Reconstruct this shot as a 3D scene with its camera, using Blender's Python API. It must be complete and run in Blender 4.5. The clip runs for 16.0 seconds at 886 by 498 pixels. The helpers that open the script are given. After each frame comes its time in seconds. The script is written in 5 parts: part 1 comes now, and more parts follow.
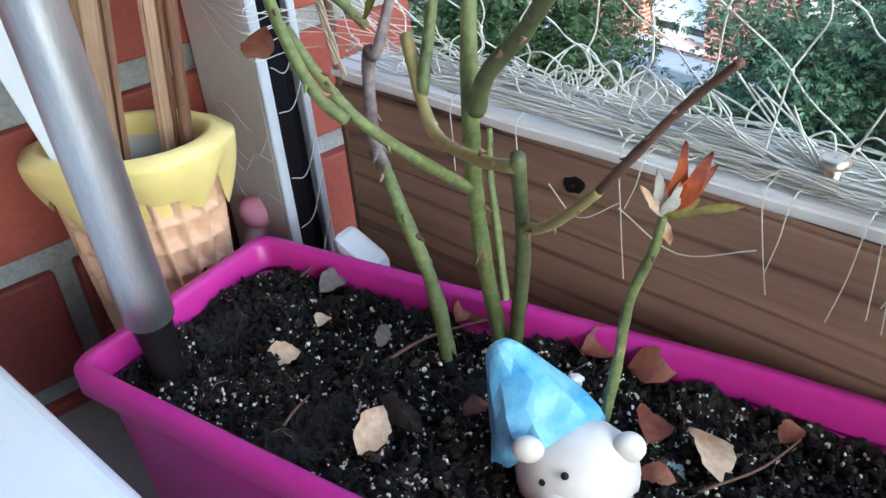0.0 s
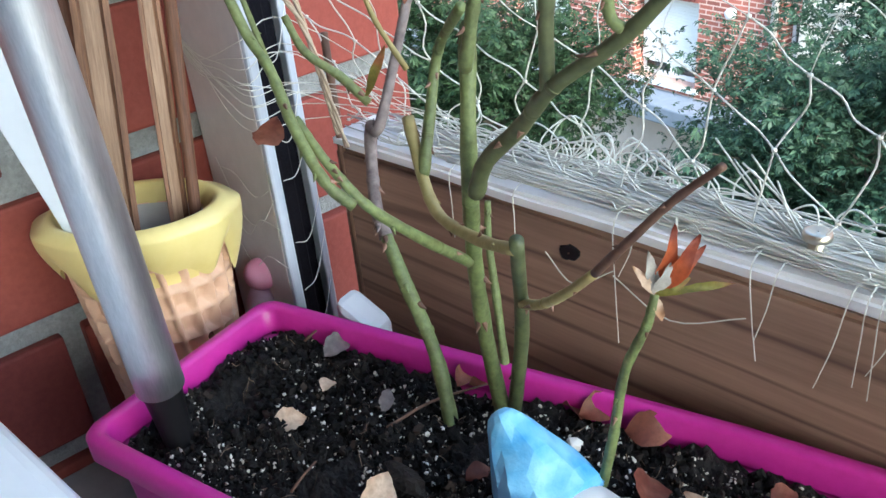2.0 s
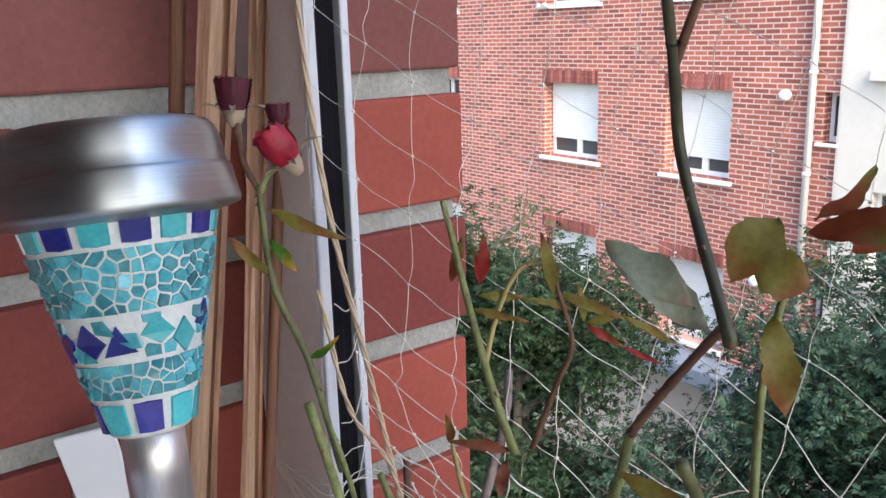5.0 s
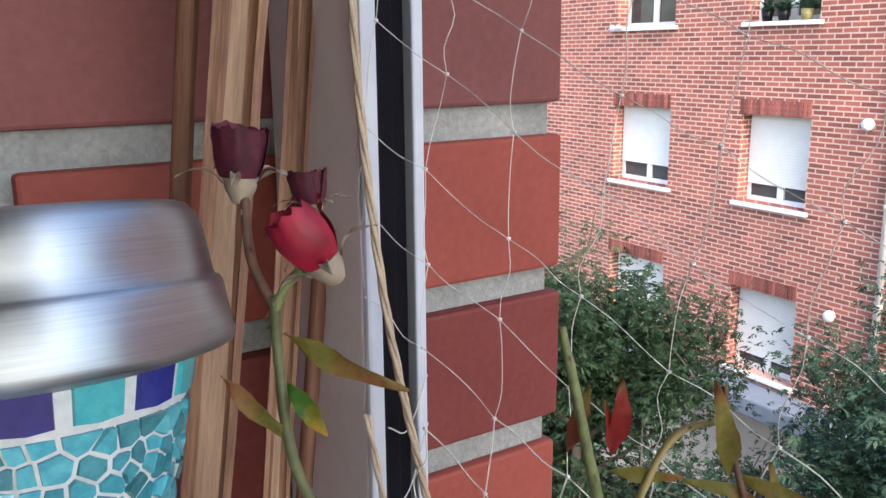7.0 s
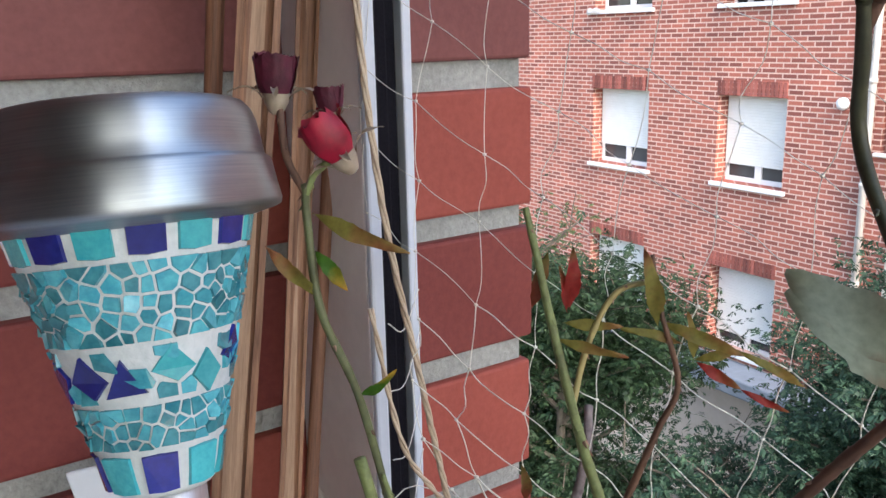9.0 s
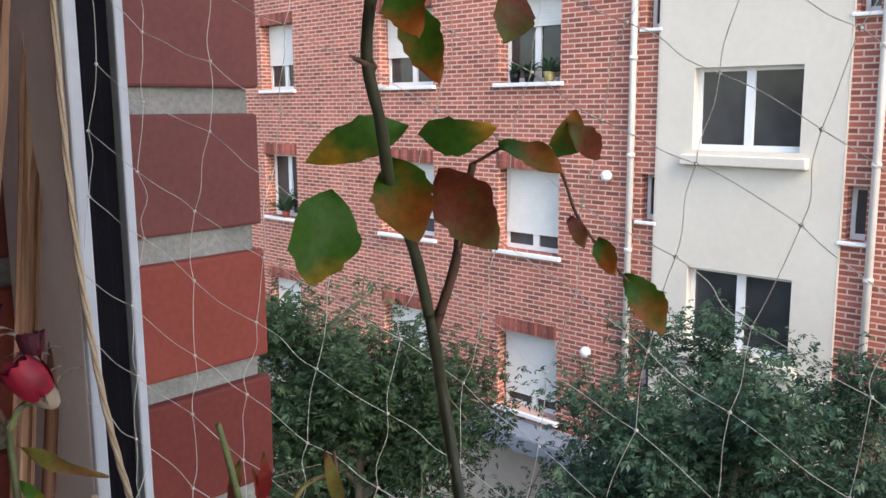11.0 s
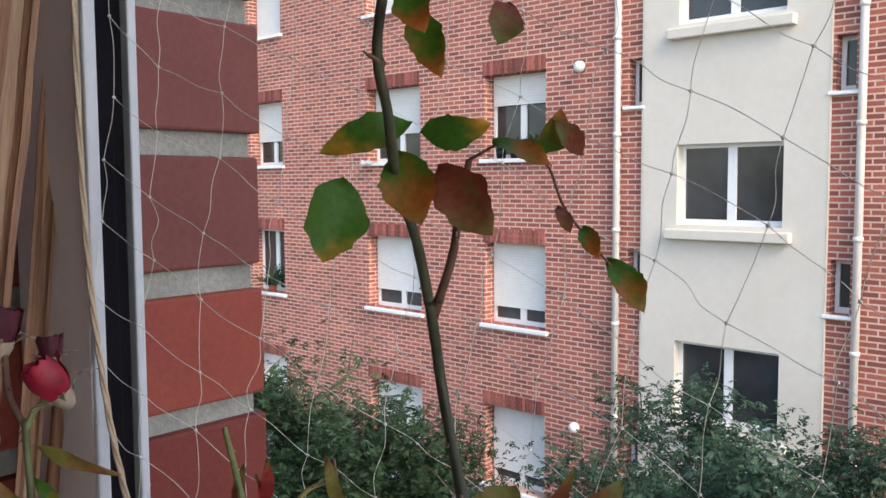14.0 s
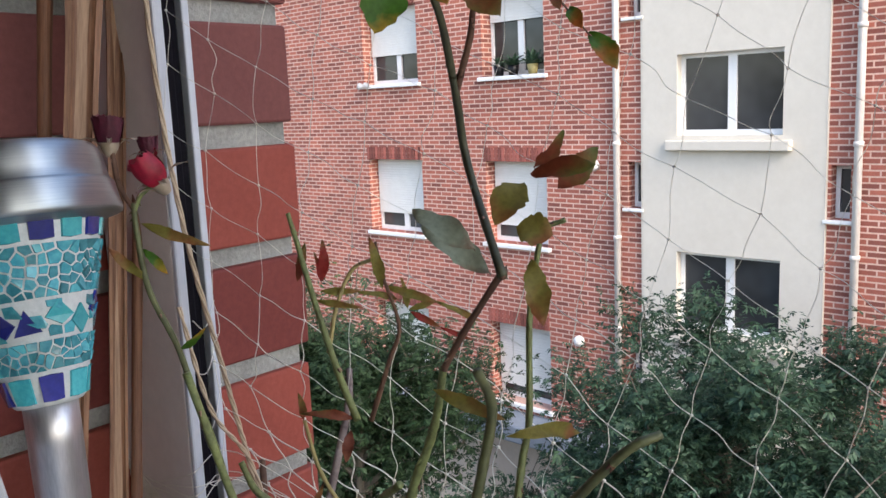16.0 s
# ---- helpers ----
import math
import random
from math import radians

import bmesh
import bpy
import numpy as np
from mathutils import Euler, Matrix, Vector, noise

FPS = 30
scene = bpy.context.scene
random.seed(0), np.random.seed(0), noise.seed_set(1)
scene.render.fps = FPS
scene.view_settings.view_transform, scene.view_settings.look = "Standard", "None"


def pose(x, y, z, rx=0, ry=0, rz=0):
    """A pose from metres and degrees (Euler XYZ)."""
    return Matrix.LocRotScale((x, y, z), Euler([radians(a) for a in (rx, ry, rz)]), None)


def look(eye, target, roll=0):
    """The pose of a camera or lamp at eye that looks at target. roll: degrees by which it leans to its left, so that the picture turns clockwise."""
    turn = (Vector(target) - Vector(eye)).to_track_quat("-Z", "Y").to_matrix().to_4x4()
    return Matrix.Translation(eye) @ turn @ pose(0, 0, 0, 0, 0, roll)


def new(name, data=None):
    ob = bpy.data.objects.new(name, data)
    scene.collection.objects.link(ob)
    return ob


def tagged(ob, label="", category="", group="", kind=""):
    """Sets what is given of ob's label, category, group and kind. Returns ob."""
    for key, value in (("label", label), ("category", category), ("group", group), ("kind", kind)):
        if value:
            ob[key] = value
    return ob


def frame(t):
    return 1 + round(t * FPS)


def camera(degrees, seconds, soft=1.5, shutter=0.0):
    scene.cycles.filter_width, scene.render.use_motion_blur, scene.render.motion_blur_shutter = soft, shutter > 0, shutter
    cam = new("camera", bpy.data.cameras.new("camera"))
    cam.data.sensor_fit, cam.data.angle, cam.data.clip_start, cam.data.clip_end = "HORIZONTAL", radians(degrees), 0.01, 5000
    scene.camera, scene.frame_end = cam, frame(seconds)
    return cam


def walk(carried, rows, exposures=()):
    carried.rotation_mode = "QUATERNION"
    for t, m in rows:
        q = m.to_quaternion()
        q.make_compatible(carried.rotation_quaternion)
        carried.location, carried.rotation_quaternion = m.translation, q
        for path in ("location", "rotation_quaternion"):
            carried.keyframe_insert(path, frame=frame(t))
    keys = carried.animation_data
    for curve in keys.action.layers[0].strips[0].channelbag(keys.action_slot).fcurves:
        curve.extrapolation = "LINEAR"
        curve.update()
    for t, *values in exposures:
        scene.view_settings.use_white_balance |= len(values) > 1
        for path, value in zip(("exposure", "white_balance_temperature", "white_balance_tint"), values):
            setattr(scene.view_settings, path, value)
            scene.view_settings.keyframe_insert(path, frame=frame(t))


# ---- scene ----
cam = camera(53.97, 16.0, soft=1.5)
# seconds, eye (metres), yaw, pitch, lean to the right (degrees)
ROWS = [
    (0, 0.0000, -0.0000, 1.2095, -0.00, -32.09, 5.59),
    (0.5, -0.0044, -0.0026, 1.2156, 0.04, -31.80, 5.83),
    (1, -0.0074, -0.0063, 1.2217, -0.30, -30.81, 5.67),
    (1.5, -0.0049, -0.0062, 1.2232, -0.52, -29.99, 5.85),
    (2, -0.0009, -0.0045, 1.2252, -0.63, -29.55, 5.83),
    (2.5, 0.0046, -0.0051, 1.2250, -0.67, -29.39, 6.12),
    (3, 0.0032, -0.0080, 1.2306, -0.68, -29.16, 6.36),
    (3.5, -0.0025, -0.0069, 1.2415, -0.76, -28.43, 6.33),
    (4, -0.0037, -0.0117, 1.2541, -1.00, -26.04, 5.99),
    (4.5, -0.0164, 0.0047, 1.2937, -1.23, -19.47, 3.21),
    (5, -0.0212, 0.0069, 1.3203, -0.19, -14.05, 1.69),
    (5.2, -0.0227, 0.0125, 1.3226, 0.28, -12.57, 1.27),
    (7.5, -0.0357, 0.1282, 1.3220, 4.46, -12.97, 0.75),
    (8, -0.0392, 0.1209, 1.3184, 4.56, -13.36, 0.99),
    (8.5, -0.0405, 0.1019, 1.3099, 4.46, -13.67, 1.34),
    (8.7, -0.0373, 0.0819, 1.3098, 4.13, -13.67, 1.28),
    (10.8, -0.0048, 0.0179, 1.3576, -10.48, -11.09, 0.99),
    (11, 0.0004, 0.0209, 1.3647, -10.98, -9.35, 0.38),
    (11.5, 0.0118, 0.0240, 1.3824, -11.89, -6.04, -0.75),
    (12, 0.0053, 0.0235, 1.4003, -11.81, -1.61, -1.07),
    (12.5, -0.0011, 0.0123, 1.4020, -11.89, -0.65, -1.00),
    (13, -0.0062, -0.0031, 1.3973, -12.02, -0.22, -0.59),
    (13.5, -0.0088, 0.0000, 1.3718, -11.94, -1.35, -0.20),
    (14, -0.0068, 0.0004, 1.3465, -11.87, -4.39, 0.30),
    (14.5, -0.0078, -0.0042, 1.3383, -11.82, -5.59, 1.16),
    (15, -0.0169, -0.0186, 1.3157, -11.71, -8.10, 1.32),
    (15.5, -0.0248, -0.0574, 1.3102, -11.65, -9.07, 2.05),
    (16, -0.0298, -0.0699, 1.3067, -11.61, -9.41, 2.44),
]
walk(cam, [(t, pose(x, y, z, 0, 0, yaw) @ pose(0, 0, 0, 90 + pitch) @ pose(0, 0, 0, 0, 0, -roll)) for t, x, y, z, yaw, pitch, roll in ROWS],
     exposures=[(0.0, 2.85, 6000, 1), (4.0, 2.76, 6050, 2), (5.0, 2.18, 6600, 14), (8.7, 2.16, 6550, 12), (11.0, 1.68, 6650, 12), (12.3, 1.42, 6600, 11), (13.2, 1.42, 6600, 11), (14.2, 1.66, 6650, 12), (16.0, 1.76, 6650, 13)])

# ---- world, sun, exposure ----
world = bpy.data.worlds.new("sky")
scene.world = world
world.use_nodes = True
wn = world.node_tree.nodes
sky = wn.new("ShaderNodeTexSky")
sky.sky_type = 'NISHITA'
sky.sun_disc = False
sky.sun_elevation, sky.sun_rotation = radians(39), radians(158)
sky.air_density, sky.dust_density, sky.ozone_density = 1.0, 2.0, 1.0
world.node_tree.links.new(sky.outputs["Color"], wn["Background"].inputs["Color"])
wn["Background"].inputs["Strength"].default_value = 0.15
sun = new("sun", bpy.data.lights.new("sun", 'SUN'))
sun.data.energy, sun.data.angle, sun.data.color = 1.0, radians(30), (1.0, 0.95, 0.88)
sun.matrix_world = look((0, 0, 0), (-0.28, 0.70, -0.62))


# ---- materials ----
def nodes_of(name):
    m = bpy.data.materials.new(name)
    m.use_nodes = True
    return m, m.node_tree.nodes, m.node_tree.links, m.node_tree.nodes["Principled BSDF"]


def coords(n, l, scale=(1, 1, 1)):
    tc, mp = n.new("ShaderNodeTexCoord"), n.new("ShaderNodeMapping")
    mp.inputs["Scale"].default_value = scale
    l.new(tc.outputs["Object"], mp.inputs["Vector"])
    return mp.outputs["Vector"]


def noise_of(n, l, vec, scale, detail=4.0, rough=0.6):
    t = n.new("ShaderNodeTexNoise")
    t.inputs["Scale"].default_value, t.inputs["Detail"].default_value, t.inputs["Roughness"].default_value = scale, detail, rough
    l.new(vec, t.inputs["Vector"])
    return t.outputs["Fac"]


def ramp_of(n, l, fac, stops):
    r = n.new("ShaderNodeValToRGB")
    e = r.color_ramp.elements
    while len(e) < len(stops):
        e.new(0.5)
    for el, (p, c) in zip(e, stops):
        el.position, el.color = p, (*c, 1)
    l.new(fac, r.inputs["Fac"])
    return r.outputs["Color"]


def mix_of(n, l, fac, a, b, mode='MIX'):
    m = n.new("ShaderNodeMix")
    m.data_type, m.blend_type = 'RGBA', mode
    for sock, v in ((m.inputs[0], fac), (m.inputs[6], a), (m.inputs[7], b)):
        if isinstance(v, (int, float)):
            sock.default_value = v
        elif isinstance(v, tuple):
            sock.default_value = (*v, 1)
        else:
            l.new(v, sock)
    return m.outputs[2]


def bump_of(n, l, b, height, strength, dist):
    bp = n.new("ShaderNodeBump")
    bp.inputs["Strength"].default_value, bp.inputs["Distance"].default_value = strength, dist
    l.new(height, bp.inputs["Height"])
    l.new(bp.outputs["Normal"], b.inputs["Normal"])


def surface(name, dark, light, rough=0.6, scale=60.0, scale2=8.0, metal=0.0, bump=0.2, dist=0.001, stretch=(1, 1, 1), vary=0.0, spec=0.5):
    """A two-scale mottled surface between two colours, with fine relief."""
    m, n, l, b = nodes_of(name)
    v = coords(n, l, stretch)
    fine, big = noise_of(n, l, v, scale, 6), noise_of(n, l, v, scale2, 3)
    c = ramp_of(n, l, fine, [(0.3, dark), (0.7, light)])
    c2 = ramp_of(n, l, big, [(0.3, dark), (0.7, light)])
    c = mix_of(n, l, 0.5, c, c2)
    if vary:
        oi, hs = n.new("ShaderNodeObjectInfo"), n.new("ShaderNodeHueSaturation")
        mr = n.new("ShaderNodeMapRange")
        mr.inputs["To Min"].default_value, mr.inputs["To Max"].default_value = 1 - vary, 1 + vary
        l.new(oi.outputs["Random"], mr.inputs["Value"])
        l.new(mr.outputs["Result"], hs.inputs["Value"])
        l.new(c, hs.inputs["Color"])
        c = hs.outputs["Color"]
    l.new(c, b.inputs["Base Color"])
    b.inputs["Roughness"].default_value, b.inputs["Metallic"].default_value = rough, metal
    b.inputs["Specular IOR Level"].default_value = spec
    if bump:
        bump_of(n, l, b, fine, bump, dist)
    return m


def wood_mat(name, dark, light, along, grain=55.0, rough=0.65, rings=0.0):
    """Long grain that runs along one local axis (0, 1 or 2)."""
    m, n, l, b = nodes_of(name)
    st = [1.0, 1.0, 1.0]
    st[along] = 0.05
    v = coords(n, l, tuple(st))
    w = n.new("ShaderNodeTexNoise")
    w.inputs["Scale"].default_value, w.inputs["Detail"].default_value, w.inputs["Distortion"].default_value = grain, 6, 0.6
    l.new(v, w.inputs["Vector"])
    fine = noise_of(n, l, v, grain * 7, 3)
    c = ramp_of(n, l, w.outputs["Fac"], [(0.32, dark), (0.5, tuple((a + c2) / 2 for a, c2 in zip(dark, light))), (0.62, light)])
    c = mix_of(n, l, 0.35, c, ramp_of(n, l, fine, [(0.35, dark), (0.65, light)]))
    if rings:                                         # broad growth rings that bend along the board
        wave = n.new("ShaderNodeTexWave")
        wave.bands_direction = "Z"
        for k, val in (("Scale", rings), ("Distortion", 9.0), ("Detail", 3.0), ("Detail Scale", 1.6)):
            wave.inputs[k].default_value = val
        l.new(coords(n, l, (0.03, 1, 1)), wave.inputs["Vector"])
        band = ramp_of(n, l, wave.outputs["Fac"], [(0.0, dark), (0.07, tuple(0.5 * (a + c2) for a, c2 in zip(dark, light))), (0.2, light), (1.0, light)])
        c = mix_of(n, l, 0.5, c, band)
    l.new(c, b.inputs["Base Color"])
    b.inputs["Roughness"].default_value = rough
    bump_of(n, l, b, w.outputs["Fac"], 0.35, 0.001)
    return m


def facade_brick(name):
    m, n, l, b = nodes_of(name)
    tc, sep, com = n.new("ShaderNodeTexCoord"), n.new("ShaderNodeSeparateXYZ"), n.new("ShaderNodeCombineXYZ")
    l.new(tc.outputs["Object"], sep.inputs[0])
    add = n.new("ShaderNodeMath")
    l.new(sep.outputs["X"], add.inputs[0])
    l.new(sep.outputs["Y"], add.inputs[1])
    l.new(add.outputs[0], com.inputs["X"])
    l.new(sep.outputs["Z"], com.inputs["Y"])
    br = n.new("ShaderNodeTexBrick")
    for k, val in (("Scale", 1.0), ("Brick Width", 0.25), ("Row Height", 0.0764), ("Mortar Size", 0.0108), ("Mortar Smooth", 0.1), ("Bias", -0.2)):
        br.inputs[k].default_value = val
    br.inputs["Color1"].default_value = (0.40, 0.125, 0.085, 1)
    br.inputs["Color2"].default_value = (0.16, 0.052, 0.042, 1)
    br.inputs["Mortar"].default_value = (0.63, 0.43, 0.35, 1)
    l.new(com.outputs[0], br.inputs["Vector"])
    big = noise_of(n, l, tc.outputs["Object"], 0.9, 5)
    fine = noise_of(n, l, tc.outputs["Object"], 30, 3)
    c = mix_of(n, l, 1.0, br.outputs["Color"], ramp_of(n, l, big, [(0.3, (0.80, 0.80, 0.80)), (0.7, (1.12, 1.08, 1.05))]), 'MULTIPLY')
    c = mix_of(n, l, 0.5, c, ramp_of(n, l, fine, [(0.3, (0.7, 0.7, 0.7)), (0.7, (1.2, 1.2, 1.2))]), 'MULTIPLY')
    l.new(c, b.inputs["Base Color"])
    b.inputs["Roughness"].default_value = 0.85
    inv = n.new("ShaderNodeMath")
    inv.operation = 'SUBTRACT'
    inv.inputs[0].default_value = 1.0
    l.new(br.outputs["Fac"], inv.inputs[1])
    bump_of(n, l, b, inv.outputs[0], 0.5, 0.006)
    return m


def leaf_mat(name, core, edge, vary=0.25, amount=0.5, back=0.35):
    """A leaf whose rim and tip turn from the core colour to the edge colour, with light through it."""
    m, n, l, b = nodes_of(name)
    tc = n.new("ShaderNodeTexCoord")
    oi = n.new("ShaderNodeObjectInfo")
    nz = n.new("ShaderNodeTexNoise")
    nz.noise_dimensions = '4D'
    nz.inputs["Scale"].default_value, nz.inputs["Detail"].default_value = 90.0, 4
    l.new(tc.outputs["Object"], nz.inputs["Vector"])
    mul = n.new("ShaderNodeMath")
    mul.operation = 'MULTIPLY'
    mul.inputs[1].default_value = 40.0
    l.new(oi.outputs["Random"], mul.inputs[0])
    l.new(mul.outputs[0], nz.inputs["W"])
    sep, mad = n.new("ShaderNodeSeparateXYZ"), n.new("ShaderNodeMath")
    l.new(tc.outputs["Generated"], sep.inputs[0])
    mad.operation = 'MULTIPLY_ADD'
    mad.inputs[1].default_value = 0.42
    l.new(sep.outputs["X"], mad.inputs[0])
    l.new(nz.outputs["Fac"], mad.inputs[2])
    off = n.new("ShaderNodeMath")
    off.operation = 'SUBTRACT'
    off.inputs[1].default_value = 0.20
    l.new(mad.outputs[0], off.inputs[0])
    c = ramp_of(n, l, off.outputs[0], [(0.62 - 0.3 * amount, core), (0.74 - 0.3 * amount, tuple((a + e) / 2 for a, e in zip(core, edge))), (0.86 - 0.3 * amount, edge)])
    vein = noise_of(n, l, tc.outputs["Object"], 500, 3)
    c = mix_of(n, l, 0.5, c, ramp_of(n, l, vein, [(0.3, (0.6, 0.6, 0.6)), (0.7, (1.3, 1.3, 1.3))]), 'MULTIPLY')
    l.new(c, b.inputs["Base Color"])
    b.inputs["Roughness"].default_value, b.inputs["Specular IOR Level"].default_value = 0.5, 0.25
    tr, mx, out = n.new("ShaderNodeBsdfTranslucent"), n.new("ShaderNodeMixShader"), n["Material Output"]
    l.new(c, tr.inputs["Color"])
    mx.inputs[0].default_value = back
    l.new(b.outputs[0], mx.inputs[1])
    l.new(tr.outputs[0], mx.inputs[2])
    l.new(mx.outputs[0], out.inputs["Surface"])
    return m


def crown_mat(name, dark, light):
    m, n, l, b = nodes_of(name)
    g = n.new("ShaderNodeNewGeometry")
    c = ramp_of(n, l, g.outputs["Random Per Island"], [(0.0, dark), (1.0, light)])
    l.new(c, b.inputs["Base Color"])
    b.inputs["Roughness"].default_value, b.inputs["Specular IOR Level"].default_value = 0.5, 0.25
    tr, mx = n.new("ShaderNodeBsdfTranslucent"), n.new("ShaderNodeMixShader")
    l.new(c, tr.inputs["Color"])
    mx.inputs[0].default_value = 0.25
    l.new(b.outputs[0], mx.inputs[1])
    l.new(tr.outputs[0], mx.inputs[2])
    l.new(mx.outputs[0], n["Material Output"].inputs["Surface"])
    return m


def island_mat(name, stops, rough=0.8, bump=0.0, spec=0.5):
    m, n, l, b = nodes_of(name)
    g = n.new("ShaderNodeNewGeometry")
    l.new(ramp_of(n, l, g.outputs["Random Per Island"], stops), b.inputs["Base Color"])
    b.inputs["Roughness"].default_value, b.inputs["Specular IOR Level"].default_value = rough, spec
    if bump:
        bump_of(n, l, b, noise_of(n, l, coords(n, l), 900, 4), bump, 0.0006)
    return m


def glass_mat(name):
    m, n, l, b = nodes_of(name)
    l.new(ramp_of(n, l, noise_of(n, l, coords(n, l), 0.8, 3), [(0.3, (0.014, 0.015, 0.016)), (0.7, (0.070, 0.073, 0.074))]), b.inputs["Base Color"])
    b.inputs["Roughness"].default_value = 0.06
    return m


def turned_steel(name):
    """Steel brushed round its axis: streaks follow the turn and stretch the reflections along the axis."""
    m, n, l, b = nodes_of(name)
    v = coords(n, l, (1, 1, 60))
    fine, big = noise_of(n, l, v, 45, 5), noise_of(n, l, coords(n, l), 60, 4)
    c = mix_of(n, l, 0.4, ramp_of(n, l, fine, [(0.3, (0.27, 0.32, 0.35)), (0.7, (0.40, 0.45, 0.48))]), ramp_of(n, l, big, [(0.35, (0.27, 0.32, 0.35)), (0.7, (0.40, 0.45, 0.48))]))
    l.new(c, b.inputs["Base Color"])
    b.inputs["Metallic"].default_value, b.inputs["Roughness"].default_value, b.inputs["Anisotropic"].default_value = 1.0, 0.40, 0.75
    b.inputs["Anisotropic Rotation"].default_value = 0.25
    tan = n.new("ShaderNodeTangent")
    tan.direction_type, tan.axis = 'RADIAL', 'Z'
    l.new(tan.outputs["Tangent"], b.inputs["Tangent"])
    bump_of(n, l, b, fine, 0.05, 0.0002)
    return m


M_BRICK = [surface("brick_red", (0.21, 0.045, 0.034), (0.29, 0.075, 0.056), 0.62, 260, 14, bump=0.35, dist=0.0008, vary=0.10, spec=0.25),
           surface("brick_dark", (0.125, 0.027, 0.025), (0.185, 0.046, 0.039), 0.62, 260, 14, bump=0.35, dist=0.0008, vary=0.10, spec=0.25),
           surface("brick_mauve", (0.135, 0.048, 0.047), (0.20, 0.076, 0.070), 0.62, 260, 14, bump=0.3, dist=0.0008, vary=0.10, spec=0.2),
           # Mauve brick darkened: the inner wall's shade is put into its colour.
           surface("brick_maroon_shaded", (0.024, 0.008, 0.010), (0.048, 0.015, 0.017), 0.6, 260, 14, bump=0.3, dist=0.0008, vary=0.10, spec=0.2)]
M_MORTAR = surface("mortar", (0.17, 0.185, 0.18), (0.39, 0.415, 0.40), 0.95, 420, 22, bump=0.9, dist=0.0016)
M_FACADE = facade_brick("facade_brick")
M_SOLDIER = island_mat("soldier_brick", [(0.0, (0.14, 0.045, 0.036)), (1.0, (0.40, 0.12, 0.085))], 0.85)
M_SOLDIER_ONE = surface("single_soldier_brick", (0.15, 0.048, 0.038), (0.34, 0.10, 0.072), 0.85, 20, 5, bump=0.2, dist=0.002, vary=0.45)
M_RENDER = surface("beige_render", (0.57, 0.525, 0.445), (0.65, 0.605, 0.52), 0.9, 9, 0.7, bump=0.2, dist=0.004)
M_LOWER = surface("ground_floor_render", (0.40, 0.34, 0.29), (0.50, 0.43, 0.37), 0.9, 6, 0.6, bump=0.1, dist=0.003)
M_CORNICE = surface("slate_coping", (0.15, 0.18, 0.22), (0.22, 0.26, 0.31), 0.6, 8, 1.0, bump=0.1, dist=0.003)
M_PVC = surface("white_pvc", (0.70, 0.70, 0.69), (0.80, 0.80, 0.78), 0.4, 5, 0.8, bump=0.0)
M_SHUTTER = surface("roller_blind_slats", (0.66, 0.66, 0.62), (0.76, 0.76, 0.72), 0.5, 6, 0.9, bump=0.0)
M_GLASS = glass_mat("window_glass")
M_DARK = surface("unlit_interior", (0.010, 0.010, 0.011), (0.03, 0.03, 0.03), 0.8, 4, 1.0, bump=0.0)
M_PIPE = surface("pale_downpipe", (0.55, 0.50, 0.45), (0.68, 0.64, 0.59), 0.55, 10, 2.0, bump=0.0)
M_GROUND = surface("courtyard_ground", (0.10, 0.095, 0.08), (0.20, 0.19, 0.16), 0.95, 3.0, 0.3, bump=0.4, dist=0.02)
M_BARK = surface("tree_bark", (0.06, 0.05, 0.04), (0.14, 0.12, 0.09), 0.9, 40, 6, bump=0.5, dist=0.01)
M_CROWN = crown_mat("tree_leaves", (0.010, 0.034, 0.022), (0.058, 0.108, 0.062))
M_CROWN_GREEN = crown_mat("tree_leaves_green", (0.009, 0.027, 0.013), (0.044, 0.080, 0.036))
M_CROWN_PALE = crown_mat("tree_leaves_pale", (0.03, 0.06, 0.024), (0.11, 0.14, 0.055))
M_PLANK = wood_mat("plank_wood", (0.080, 0.042, 0.031), (0.38, 0.245, 0.175), 0, 60.0, rings=22.0)
M_WHITEPAINT = surface("worn_white_paint", (0.68, 0.70, 0.72), (0.86, 0.88, 0.90), 0.7, 160, 18, bump=0.5, dist=0.0012, stretch=(0.15, 1, 1))
M_ALU = surface("grey_aluminium", (0.60, 0.60, 0.60), (0.72, 0.72, 0.71), 0.45, 120, 10, metal=0.1, bump=0.05)
M_ALUWHITE = surface("white_aluminium", (0.40, 0.46, 0.54), (0.52, 0.58, 0.65), 0.35, 80, 8, bump=0.03)
M_RUBBER = surface("black_brush_seal", (0.003, 0.003, 0.005), (0.010, 0.010, 0.014), 0.95, 700, 30, bump=0.5, dist=0.0005, spec=0.1)
M_MAGENTA = surface("magenta_plastic", (0.40, 0.014, 0.21), (0.48, 0.024, 0.27), 0.36, 300, 12, bump=0.06, dist=0.0004)
M_SOIL = surface("potting_soil", (0.003, 0.0028, 0.0026), (0.018, 0.015, 0.013), 0.6, 520, 80, bump=1.0, dist=0.004, spec=0.4)
M_CLOD = island_mat("soil_crumbs", [(0.0, (0.0025, 0.0024, 0.0024)), (0.85, (0.010, 0.0085, 0.0078)), (1.0, (0.040, 0.029, 0.022))], 0.8, 0.9, 0.18)
M_PERLITE = island_mat("pale_grit", [(0.0, (0.36, 0.33, 0.27)), (1.0, (0.80, 0.78, 0.70))], 0.9)
M_FIBRE = island_mat("root_fibre", [(0.0, (0.05, 0.032, 0.022)), (1.0, (0.26, 0.19, 0.13))], 0.9)
